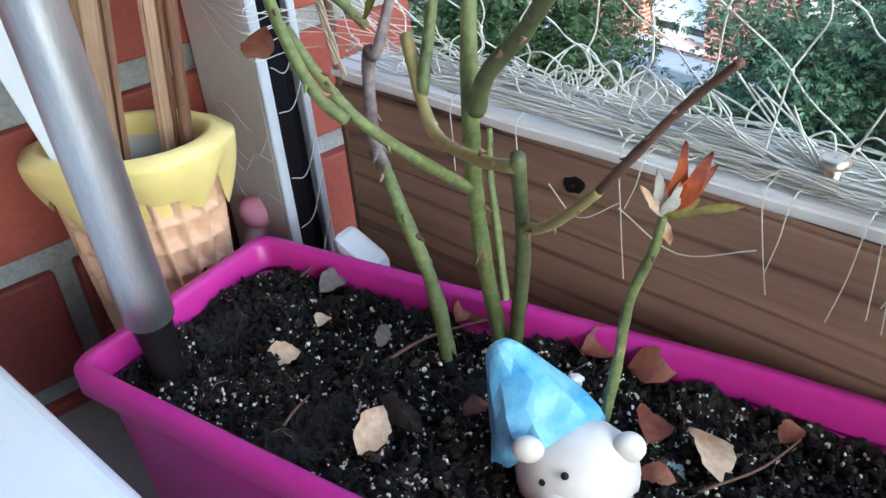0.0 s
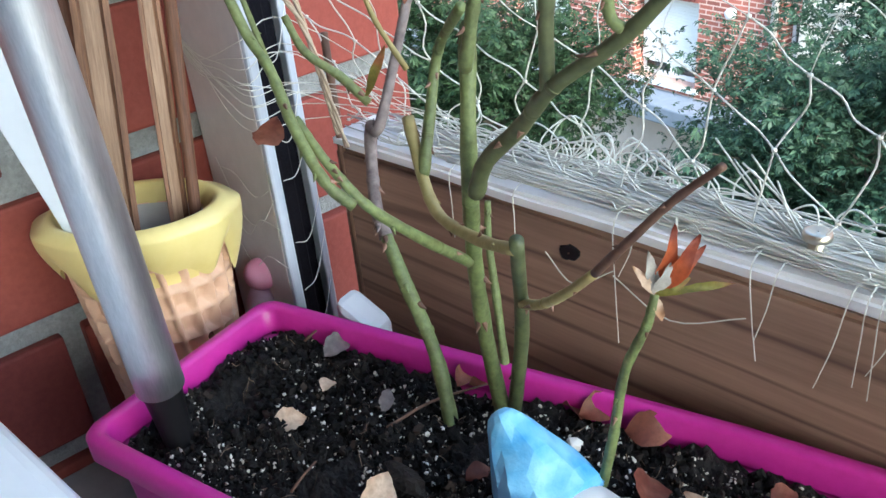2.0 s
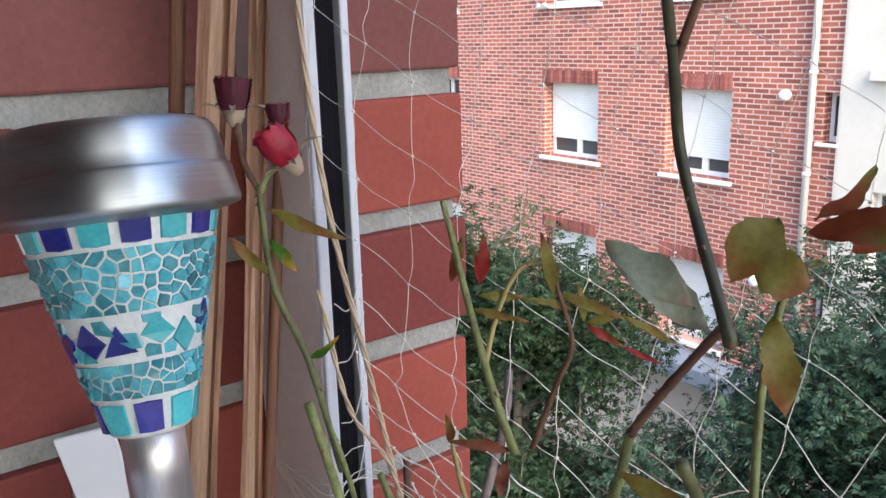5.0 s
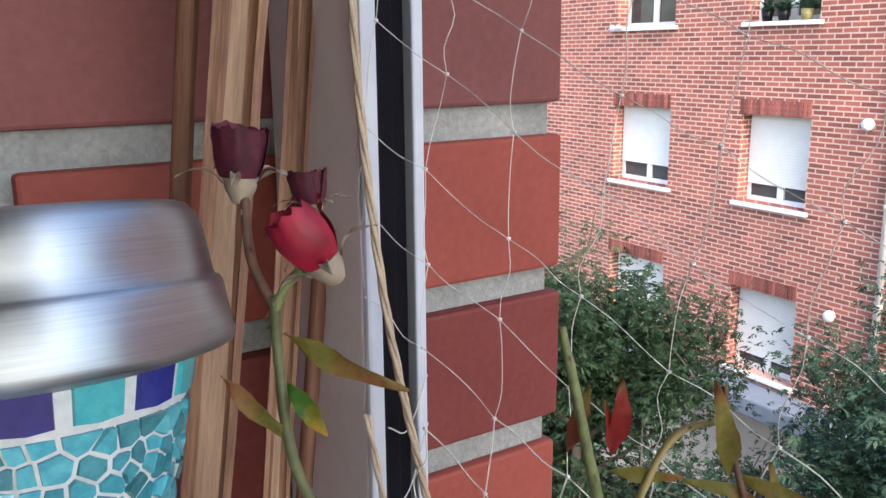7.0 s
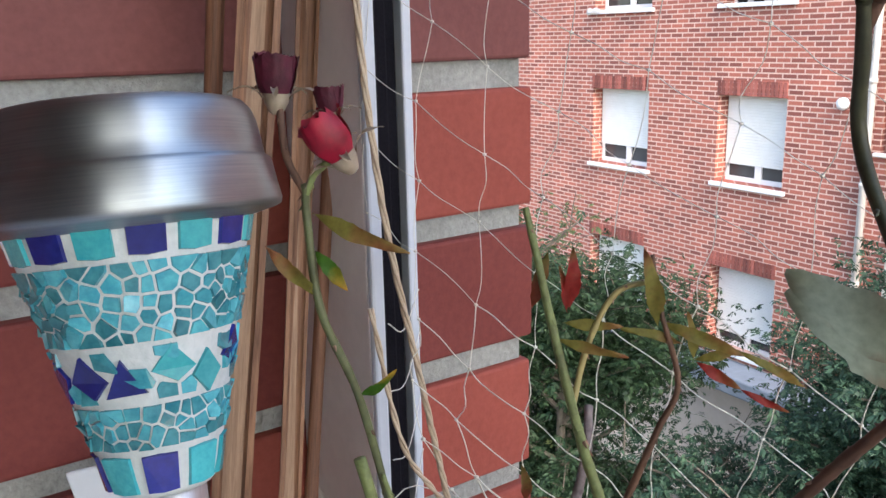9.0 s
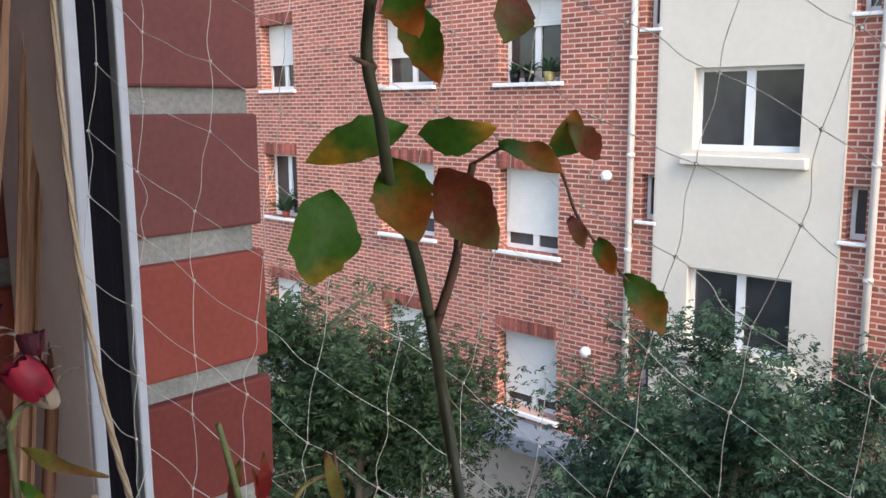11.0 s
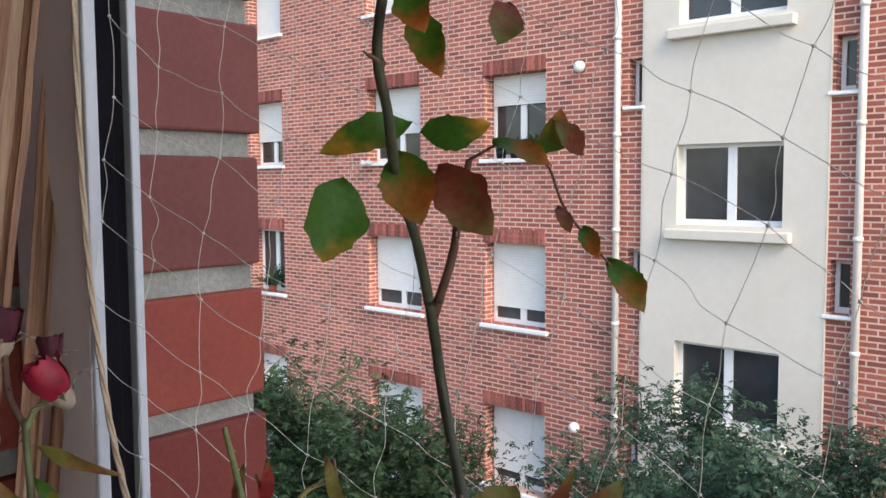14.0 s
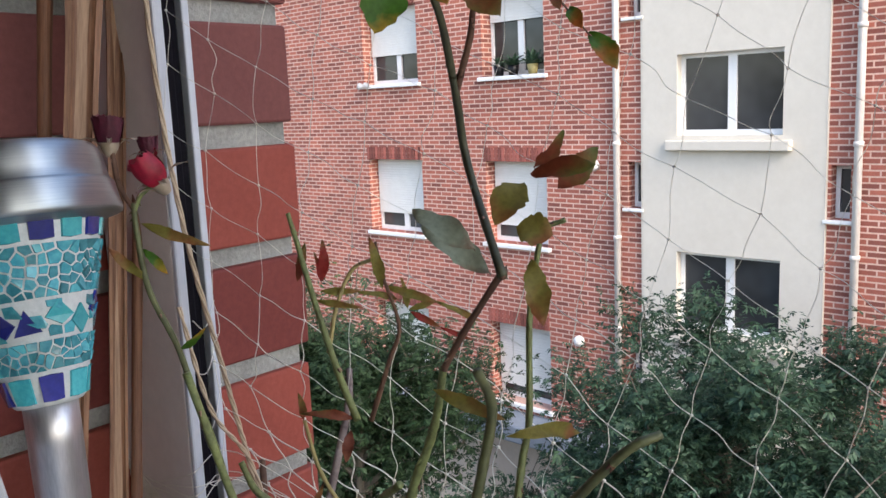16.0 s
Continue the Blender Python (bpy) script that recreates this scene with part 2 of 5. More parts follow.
M_WITHER = surface("withered_leaf", (0.045, 0.036, 0.036), (0.19, 0.16, 0.155), 0.7, 300, 90, bump=0.5, dist=0.0006)
M_YELLOW = surface("yellow_glaze", (0.66, 0.55, 0.19), (0.76, 0.66, 0.29), 0.3, 60, 14, bump=0.05)
M_WAFER = surface("wafer_glaze", (0.62, 0.39, 0.25), (0.74, 0.51, 0.35), 0.38, 90, 16, bump=0.1)
M_POTIN = surface("pot_inside", (0.45, 0.46, 0.44), (0.60, 0.60, 0.58), 0.6, 60, 10, bump=0.0)
M_CANE = [wood_mat("cane_tan", (0.085, 0.040, 0.024), (0.29, 0.158, 0.090), 2, 300.0), wood_mat("cane_red", (0.072, 0.032, 0.019), (0.21, 0.098, 0.052), 2, 300.0)]
M_PITH = wood_mat("cane_pith", (0.20, 0.125, 0.078), (0.38, 0.255, 0.165), 2, 500.0)
M_STEEL = turned_steel("brushed_steel")
M_TUBE = surface("dull_steel_tube", (0.40, 0.43, 0.46), (0.62, 0.65, 0.68), 0.42, 300, 40, metal=0.95, bump=0.06, dist=0.0002, stretch=(6, 6, 0.4))
M_BLACKPL = surface("black_plastic", (0.006, 0.006, 0.007), (0.013, 0.013, 0.014), 0.35, 200, 20, bump=0.05, spec=0.2)
M_GROUT = surface("white_grout", (0.36, 0.44, 0.46), (0.58, 0.64, 0.65), 0.7, 500, 60, bump=0.5, dist=0.0006)
M_TILE_AQUA = surface("aqua_glass", (0.015, 0.26, 0.33), (0.07, 0.44, 0.48), 0.12, 600, 90, bump=0.3, dist=0.0004, vary=0.2)
M_TILE_NAVY = surface("navy_glass", (0.008, 0.012, 0.12), (0.02, 0.03, 0.24), 0.12, 400, 60, bump=0.2, dist=0.0004, vary=0.25)
M_CHIP = surface("aqua_crackle", (0.010, 0.15, 0.22), (0.085, 0.39, 0.45), 0.10, 420, 160, bump=0.4, dist=0.0005, vary=0.45)
M_WHITEPL = surface("white_plastic", (0.56, 0.62, 0.67), (0.64, 0.69, 0.73), 0.3, 60, 8, bump=0.0)
M_PALEBLUE = surface("pale_blue_plastic", (0.80, 0.90, 0.93), (0.86, 0.93, 0.95), 0.35, 60, 6, bump=0.0)
M_HAT = surface("blue_painted_hat", (0.025, 0.26, 0.56), (0.30, 0.62, 0.78), 0.5, 90, 60, bump=0.5, dist=0.0025)
M_BEAR = surface("white_ceramic", (0.60, 0.57, 0.52), (0.70, 0.68, 0.64), 0.4, 80, 20, bump=0.05)
M_PALEHAT = surface("pale_blue_ceramic", (0.36, 0.62, 0.70), (0.48, 0.72, 0.78), 0.4, 80, 30, bump=0.1)
M_STEM = surface("green_stem", (0.060, 0.072, 0.026), (0.20, 0.26, 0.090), 0.55, 380, 75, bump=0.6, dist=0.0008)
M_STEMY = surface("yellow_green_stem", (0.19, 0.165, 0.055), (0.36, 0.31, 0.13), 0.55, 260, 60, bump=0.3, dist=0.0006)
M_STEMW = surface("dead_grey_stem", (0.025, 0.014, 0.017), (0.33, 0.28, 0.26), 0.8, 150, 70, bump=0.8, dist=0.0010)
M_THORN = surface("pinkish_thorn", (0.16, 0.085, 0.060), (0.32, 0.20, 0.14), 0.6, 300, 60, bump=0.2, dist=0.0004)
M_STEMB = surface("brown_stem", (0.060, 0.030, 0.022), (0.155, 0.085, 0.050), 0.7, 260, 60, bump=0.5, dist=0.0006)
# Darker copy of the dark green stem: its backlit look is in the colour.
M_STEMK = surface("backlit_dark_stem", (0.018, 0.022, 0.013), (0.065, 0.075, 0.034), 0.55, 260, 60, bump=0.4, dist=0.0006)
M_STEMD = surface("dark_green_stem", (0.036, 0.046, 0.020), (0.125, 0.150, 0.060), 0.55, 260, 60, bump=0.3, dist=0.0006)
M_LEAF = leaf_mat("rose_leaf", (0.052, 0.125, 0.012), (0.34, 0.105, 0.022))
M_LEAFG = leaf_mat("rose_leaf_green", (0.045, 0.130, 0.012), (0.42, 0.24, 0.025), amount=0.28)
M_LEAFR = leaf_mat("rose_leaf_rust", (0.17, 0.046, 0.022), (0.10, 0.13, 0.03), amount=0.45)
M_LEAFGREY = leaf_mat("rose_leaf_underside", (0.22, 0.27, 0.20), (0.20, 0.12, 0.08), amount=0.2)
M_LEAFY = leaf_mat("yellow_leaf", (0.17, 0.16, 0.036), (0.22, 0.09, 0.035), amount=0.45)
M_SPRIG = leaf_mat("young_copper_leaf", (0.36, 0.085, 0.030), (0.20, 0.045, 0.025), amount=0.4)
M_PALE = surface("dry_pale_leaf", (0.22, 0.215, 0.19), (0.40, 0.39, 0.35), 0.8, 400, 90, bump=0.6, dist=0.0006)
M_SHOOT = leaf_mat("young_red_leaf", (0.22, 0.020, 0.016), (0.16, 0.09, 0.03), amount=0.25)
M_DRY = leaf_mat("dry_leaf_tan", (0.52, 0.39, 0.28), (0.36, 0.21, 0.12), amount=0.4, back=0.15)
M_DRYB = leaf_mat("dry_leaf_brown", (0.13, 0.040, 0.026), (0.27, 0.115, 0.075), amount=0.5, back=0.15)
M_ROSE = surface("red_petals", (0.12, 0.001, 0.010), (0.40, 0.003, 0.034), 0.55, 220, 60, bump=0.3, dist=0.0006)
M_ROSED = surface("dried_dark_petals", (0.025, 0.002, 0.008), (0.11, 0.006, 0.032), 0.7, 260, 60, bump=0.6, dist=0.0008)
M_SEPAL = surface("grey_green_sepal", (0.20, 0.17, 0.12), (0.36, 0.31, 0.24), 0.7, 260, 60, bump=0.4, dist=0.0006)
M_NET = surface("white_nylon_cord", (0.54, 0.56, 0.51), (0.70, 0.72, 0.67), 0.5, 400, 20, bump=0.0)
M_ROPE = surface("jute_twine", (0.34, 0.27, 0.19), (0.52, 0.44, 0.33), 0.9, 900, 60, bump=0.6, dist=0.0006)
# Dark for plaster, so the unseen ceiling and house wall bounce little light.
M_PAINT = surface("low_bounce_plaster", (0.13, 0.125, 0.12), (0.19, 0.185, 0.175), 0.9, 20, 2, bump=0.1)
M_TILEFLOOR = surface("terracotta_floor", (0.24, 0.11, 0.07), (0.34, 0.17, 0.11), 0.6, 30, 3, bump=0.1)
M_SHELF = surface("grey_shelf_board", (0.22, 0.215, 0.20), (0.32, 0.31, 0.29), 0.8, 90, 8, bump=0.3)
M_PINK = surface("pink_glaze", (0.66, 0.25, 0.40), (0.74, 0.36, 0.50), 0.35, 60, 10, bump=0.0)
M_LILAC = surface("lilac_glaze", (0.52, 0.40, 0.56), (0.62, 0.50, 0.66), 0.4, 60, 10, bump=0.0)
M_BRASS = surface("dull_zinc_screw", (0.50, 0.46, 0.36), (0.66, 0.62, 0.52), 0.4, 300, 60, metal=1.0, bump=0.2, dist=0.0003)


# ---- builders ----
def empty(name, label, category, group="", kind="", at=(0, 0, 0)):
    ob = tagged(new(name), label, category, group, kind)
    ob.matrix_world = Matrix.Translation(at) if not isinstance(at, Matrix) else at
    return ob


def solid(name, bm, material, smooth=False):
    me = bpy.data.meshes.new(name)
    bm.to_mesh(me)
    bm.free()
    for m in (material if isinstance(material, (list, tuple)) else [material]):
        me.materials.append(m)
    if smooth:
        me.polygons.foreach_set("use_smooth", [True] * len(me.polygons))
    return new(name, me)


def part(name, bm, material, parent, label="", smooth=False):
    """One mesh under a thing or a part; the mesh is given in the parent's own space."""
    ob = solid(name, bm, material, smooth)
    ob.parent = parent
    return tagged(ob, label)


def box(bm, x0, x1, y0, y1, z0, z1, bevel=0.0, seg=2):
    r = bmesh.ops.create_cube(bm, size=1)
    vs = r["verts"]
    bmesh.ops.scale(bm, verts=vs, vec=(x1 - x0, y1 - y0, z1 - z0))
    bmesh.ops.translate(bm, verts=vs, vec=((x0 + x1) / 2, (y0 + y1) / 2, (z0 + z1) / 2))
    if bevel:
        es = list({e for v in vs for e in v.link_edges})
        bmesh.ops.bevel(bm, geom=es, offset=bevel, segments=seg, profile=0.5, affect='EDGES')
    return bm


def boxed(*a, **k):
    return box(bmesh.new(), *a, **k)


def lathe(profile, seg=48, wobble=None, bm=None):
    """A turned shape from (radius, height) pairs; wobble(angle, i, r, z) may shift r and z."""
    bm = bm or bmesh.new()
    rings = []
    for i, (r, z) in enumerate(profile):
        ring = []
        for k in range(seg):
            a = 2 * math.pi * k / seg
            rr, zz = wobble(a, i, r, z) if wobble else (r, z)
            ring.append(bm.verts.new((rr * math.cos(a), rr * math.sin(a), zz)))
        rings.append(ring)
    for a, b in zip(rings, rings[1:]):
        for k in range(seg):
            bm.faces.new((a[k], a[(k + 1) % seg], b[(k + 1) % seg], b[k]))
    return bm


def glide(points, steps=5):
    """Catmull-Rom points through the given ones."""
    p = [Vector(a) for a in points]
    if len(p) == 2:
        return [p[0].lerp(p[1], k / steps) for k in range(steps + 1)]
    p = [2 * p[0] - p[1]] + p + [2 * p[-1] - p[-2]]
    out = []
    for a, b, c, d in zip(p, p[1:], p[2:], p[3:]):
        for k in range(steps):
            t = k / steps
            out.append(0.5 * (2 * b + (c - a) * t + (2 * a - 5 * b + 4 * c - d) * t * t + (3 * b - a - 3 * c + d) * t ** 3))
    return out + [p[-2]]


def tube(points, r0, r1, seg=8, steps=5, bm=None, knob=0.0, rng=None, smooth_path=True):
    bm = bm or bmesh.new()
    pts = glide(points, steps) if smooth_path else [Vector(a) for a in points]
    rings, side = [], None
    for i, c in enumerate(pts):
        d = (pts[min(i + 1, len(pts) - 1)] - pts[max(i - 1, 0)]).normalized()
        side = (side or Vector((0.31, 0.77, 0.55)))
        side = (side - d * side.dot(d)).normalized()
        up = d.cross(side)
        r = r0 + (r1 - r0) * i / (len(pts) - 1)
        if knob and rng:
            r *= 1 + knob * (rng.random() - 0.4)
        rings.append([bm.verts.new(c + r * (math.cos(2 * math.pi * k / seg) * side + math.sin(2 * math.pi * k / seg) * up)) for k in range(seg)])
    for a, b in zip(rings, rings[1:]):
        for k in range(seg):
            bm.faces.new((a[k], a[(k + 1) % seg], b[(k + 1) % seg], b[k]))
    bm.faces.new(rings[0][::-1])
    bm.faces.new(rings[-1])
    return bm


def blob(bm, at, size, rng, rough=0.35, sub=1):
    r = bmesh.ops.create_icosphere(bm, subdivisions=sub, radius=1.0)
    q = Euler((rng.random() * 6, rng.random() * 6, rng.random() * 6)).to_matrix()
    for v in r["verts"]:
        c = v.co * (1 + rough * (rng.random() - 0.5) * 2)
        v.co = Vector(at) + q @ Vector((c.x * size[0], c.y * size[1], c.z * size[2]))
    return r["verts"]


def leaf_mesh(length, width, curl=0.15, fold=0.25, tip=1.3, rows=9, thick=0.0, jag=0.0, rng=None):
    """A leaf along +x from its stalk, with a folded midrib, a curl and a slightly toothed rim."""
    bm = bmesh.new()
    grid = []
    for i in range(rows + 1):
        t = i / rows
        w = width / 2 * math.sin(math.pi * t ** (1 / tip)) ** 0.8 if 0 < t < 1 else 0.0008 * width
        row = []
        for k in (-1, -0.5, 0, 0.5, 1):
            e = (1 + jag * ((rng.random() - 0.5) if rng else 0)) if abs(k) == 1 else 1
            z = fold * abs(k) * w - curl * length * (t - 0.4) ** 2 + 0.04 * length * math.sin(9 * t + 2 * k) * abs(k)
            row.append(bm.verts.new((t * length, k * w * e, z)))
        grid.append(row)
    for a, b in zip(grid, grid[1:]):
        for k in range(4):
            bm.faces.new((a[k], b[k], b[k + 1], a[k + 1]))
    return bm


def basis(x, z):
    """A rotation whose x axis follows x and whose z axis leans to z."""
    x = Vector(x).normalized()
    y = Vector(z).cross(x).normalized()
    return Matrix((x, y, x.cross(y))).transposed().to_4x4()


# ---- the plan ----
# side wall: s runs outwards along it to its outer edge at 0, n is the distance from it into the balcony
WALL_TURN = 38.0
WALL = pose(-0.006, 0.516, 0, 0, 0, WALL_TURN)          # local x = s, local -y = n


def wall_at(s, n, z):
    return WALL @ Vector((s, -n, z))


# opposite building: u runs along the facade, d towards the balcony
FACADE = pose(2.767, 15.691, 0, 0, 0, -55.99)           # local x = u, local -y = d
GROUND = -6.9

# ---- opposite building ----
STOREY = 2.78
apartment_building = empty("apartment_building", "red brick apartment block with a pale rendered stair bay", "building", at=FACADE)
COLS = [(-14.10, -12.88), (-11.10, -9.78), (-8.20, -6.88), (-5.25, -4.06), (-1.30, 0.16), (1.70, 2.99), (9.50, 10.82), (12.50, 13.82)]
LEVELS = [-2.45 + STOREY * k for k in range(0, 5)]       # tops of the brick bay's windows
holes = [(a, b, z - 1.38, z) for a, b in COLS for z in LEVELS]
NARROW = [(4.50, 4.72), (7.42, 7.66)]
narrow_holes = [(a, b, 0.36 - 0.68 + 2.75 * k, 0.36 + 2.75 * k) for a, b in NARROW for k in range(-1, 3)]
holes += narrow_holes
BAY = (4.76, 7.37)


def pierced(u0, u1, z0, z1, openings, y, depth):
    """A wall face with openings and their reveals."""
    bm = bmesh.new()
    op = [o for o in openings if o[1] > u0 and o[0] < u1 and o[3] > z0 and o[2] < z1]
    us = sorted({u0, u1, *[v for o in op for v in o[:2]]})
    zs = sorted({z0, z1, *[v for o in op for v in o[2:]]})
    for a, b in zip(us, us[1:]):
        for c, d in zip(zs, zs[1:]):
            m, k = (a + b) / 2, (c + d) / 2
            if not any(o[0] < m < o[1] and o[2] < k < o[3] for o in op):
                bm.faces.new([bm.verts.new(v) for v in ((a, y, c), (b, y, c), (b, y, d), (a, y, d))])
    for a, b, c, d in op:
        e = y + depth
        for q in (((a, y, c), (a, y, d), (a, e, d), (a, e, c)), ((b, y, c), (b, e, c), (b, e, d), (b, y, d)), ((a, y, d), (b, y, d), (b, e, d), (a, e, d)), ((a, y, c), (a, e, c), (b, e, c), (b, y, c))):
            bm.faces.new([bm.verts.new(v) for v in q])
    bmesh.ops.remove_doubles(bm, verts=bm.verts, dist=0.0005)
    return bm


TOP = LEVELS[-1] + 1.2
part("brick_wall", pierced(-30.0, BAY[0], -4.0, TOP, holes, 0.0, 0.34), M_FACADE, apartment_building)
part("brick_wall", pierced(BAY[1], 24.0, -4.0, TOP, holes, 0.0, 0.34), M_FACADE, apartment_building)
BAYWIN = [(5.32, 6.82, 0.74 + 2.75 * k, 1.85 + 2.75 * k) for k in range(-2, 3)]
part("rendered_bay", pierced(BAY[0], BAY[1], -4.0, TOP, BAYWIN, -0.05, 0.20), M_RENDER, apartment_building, "pale cream rendered wall")
bm = bmesh.new()
for u in BAY:
    box(bm, u - 0.012, u + 0.012, -0.05, 0.05, -4.0, TOP)
part("bay_edge", bm, M_RENDER, apartment_building)
part("lower_wall", boxed(-30, 24, 0.03, 0.6, GROUND, -4.3), M_LOWER, apartment_building, "brown rendered ground floor")
part("coping", boxed(-30, 24, -0.62, 0.3, -4.28, -3.98, 0.03), M_CORNICE, apartment_building, "blue-grey slate coping")
# Near-black block behind the windows; the rooms' shade is put into its colour.
part("dark_core", boxed(-30, 24, 0.5, 8.0, GROUND, TOP), M_DARK, apartment_building)
part("roof", boxed(-30.4, 24.4, -0.5, 8.3, TOP, TOP + 0.25, 0.03), M_LOWER, apartment_building)


def window_unit(u0, u1, z0, z1, y, blind, panes=2, sill=0.07, sill_mat=M_PVC):
    """A white window with its panes, a roller blind let down by the share given, and a sill."""
    w, h, f = u1 - u0, z1 - z0, 0.055
    bm = bmesh.new()
    box(bm, u0, u0 + f, y, y + 0.06, z0, z1)
    box(bm, u1 - f, u1, y, y + 0.06, z0, z1)
    box(bm, u0 + f, u1 - f, y, y + 0.06, z0, z0 + f + 0.02)
    box(bm, u0 + f, u1 - f, y, y + 0.06, z1 - f, z1)
    for k in range(1, panes):
        c = u0 + w * k / panes
        box(bm, c - 0.06, c + 0.06, y - 0.004, y + 0.056, z0 + f + 0.02, z1 - f)
    win = part("window", bm, M_PVC, apartment_building, "white plastic casement window")
    inner = (u0 + f, u1 - f)
    for k in range(panes):
        a = inner[0] if k == 0 else u0 + w * k / panes + 0.06
        b = inner[1] if k == panes - 1 else u0 + w * (k + 1) / panes - 0.06
        part("pane", boxed(a, b, y + 0.03, y + 0.04, z0 + f + 0.02, z1 - f), M_GLASS, win)
    if blind > 0:
        bm = bmesh.new()
        zb, n, prev = z1 - h * blind, max(3, int(h * blind / 0.045)), None
        prof = [(y - 0.018, zb)]
        for k in range(n):
            a, e = zb + (z1 - zb) * k / n, (z1 - zb) / n
            prof += [(y - 0.035, a + 0.003), (y - 0.035, a + e - 0.006), (y - 0.027, a + e - 0.003)]
        for v in prof:
            row = [bm.verts.new((u0 + 0.02, *v)), bm.verts.new((u1 - 0.02, *v))]
            if prev:
                bm.faces.new((prev[0], prev[1], row[1], row[0]))
            prev = row
        part("roller_blind", bm, M_SHUTTER, win, "cream roller blind partly let down")
    if sill:
        part("sill", boxed(u0 - 0.07, u1 + 0.07, -0.07, y, z0 - sill, z0 - 0.002, 0.01), sill_mat, win, "white window sill")
    return win


rng = random.Random(5)
bm = boxed(0.0, 0.066, -0.012, 0.02, 0.0, 0.231, 0.004, 1)
SOLDIER = bpy.data.meshes.new("brick")
bm.to_mesh(SOLDIER)
bm.free()
SOLDIER.materials.append(M_SOLDIER_ONE)
BLINDS = {(4, 0): 0.9, (4, 1): 0.76, (4, 2): 0.62, (4, 3): 1.0, (5, 0): 0.84, (5, 1): 0.80, (5, 2): 0.36, (5, 3): 0.0, (3, 1): 0.0, (3, 2): 0.62, (3, 3): 0.95}
for i, (a, b) in enumerate(COLS):
    for k, z in enumerate(LEVELS):
        window_unit(a, b, z - 1.38, z, 0.25, BLINDS.get((i, k), rng.choice((0.5, 0.7, 0.9))))
        bm, c = bmesh.new(), a - 0.03
        while c < b - 0.01:
            if i in (3, 4, 5):
                one = new("brick", SOLDIER)
                one.parent, one.location = apartment_building, (c, rng.uniform(-0.004, 0.004), z + 0.004 + rng.uniform(-0.004, 0.004))
            else:
                box(bm, c, c + 0.066, -0.012, 0.02, z + 0.004, z + 0.235)
            c += 0.078
        if i in (3, 4, 5):
            bm.free()
        else:
            tagged(part("soldier_course", bm, M_SOLDIER, apartment_building, "upright bricks over the window"), kind="stuff")
for a, b, c, d in BAYWIN:
    window_unit(a, b, c, d, 0.08, 0, 2, 0)
    part("sill", boxed(a - 0.13, b + 0.13, -0.17, 0.0, c - 0.20, c - 0.06, 0.015), M_RENDER, apartment_building, "cream stone sill")
for a, b, c, d in narrow_holes:
    window_unit(a, b, c, d, 0.18, 0, 1, 0.05)
for u in (4.35, 7.76):
    bm = tube([(u, -0.07, -3.98), (u, -0.07, TOP)], 0.05, 0.05, 12, 1)
    for k in range(9):
        tube([(u, -0.07, -3.6 + 1.4 * k), (u, -0.07, -3.54 + 1.4 * k)], 0.062, 0.062, 12, 1, bm)
    part("downpipe", bm, M_PIPE, apartment_building, "pale downpipe with collars", True)
for u, z in ((3.62, -2.5), (3.94, 0.30), (3.68, 3.07)):
    bm = lathe([(0.001, -0.02), (0.085, -0.02), (0.09, 0.03), (0.06, 0.09), (0.001, 0.11)], 20)
    bmesh.ops.rotate(bm, verts=bm.verts, matrix=Matrix.Rotation(radians(70), 3, 'X'))
    bmesh.ops.translate(bm, verts=bm.verts, vec=(u, -0.06, z))
    part("wall_vent", bm, M_PVC, apartment_building, "white plastic boiler vent", True)


def sill_plant(u, z, height, pot, seed):
    """A potted plant standing on a far window sill."""
    at = FACADE @ Matrix.Translation((u, 0.02, z))
    plant = empty("potted_plant", "leafy green plant in a small pot on a sill", "plant", "window sill plants", at=at)
    part("pot", lathe([(0.001, 0), (0.07, 0), (0.095, 0.16), (0.08, 0.16), (0.075, 0.13), (0.001, 0.13)], 16), pot, plant, smooth=True)
    r = random.Random(seed)
    bm = bmesh.new()
    for k in range(60):
        a, e, ln = r.random() * 6.28, r.uniform(0.3, 1.4), height * r.uniform(0.5, 1)
        lf = leaf_mesh(ln, 0.06, 0.4, 0.2, rows=4)
        m = Matrix.Translation((0, 0, 0.13)) @ Matrix.Rotation(a, 4, 'Z') @ Matrix.Rotation(-e, 4, 'Y')
        me = bpy.data.meshes.new("tmp")
        lf.transform(m)
        lf.to_mesh(me)
        lf.free()
        bm.from_mesh(me)
        bpy.data.meshes.remove(me)
    part("foliage", bm, M_CROWN, plant)


sill_plant(-4.55, LEVELS[1] - 1.38, 0.55, M_BRICK[0], 1)
sill_plant(2.75, LEVELS[2] - 1.38, 0.32, M_STEMY, 2)
sill_plant(2.35, LEVELS[2] - 1.38, 0.26, M_BLACKPL, 3)
sill_plant(2.05, LEVELS[2] - 1.38, 0.22, M_BLACKPL, 4)

bm = bmesh.new()
rows = []
for k in range(9):
    u = k / 8
    rows.append([bm.verts.new((0.34 * u, -0.03 - 0.05 * f + 0.02 * math.sin(7 * u + 3 * f), 0.035 - 0.10 * f * f + 0.02 * math.sin(11 * u + f))) for f in (0, 0.3, 0.6, 1.0)])
for a, b in zip(rows, rows[1:]):
    for k in range(3):
        bm.faces.new((a[k], a[k + 1], b[k + 1], b[k]))
bmesh.ops.solidify(bm, geom=bm.faces, thickness=0.012)
cloth = solid("cloth", bm, M_PVC, True)
cloth.matrix_world = FACADE @ Matrix.Translation((COLS[4][0] - 0.10, -0.06, LEVELS[2] - 1.38))
tagged(cloth, "crumpled white cloth hung over a window sill", "cloth")

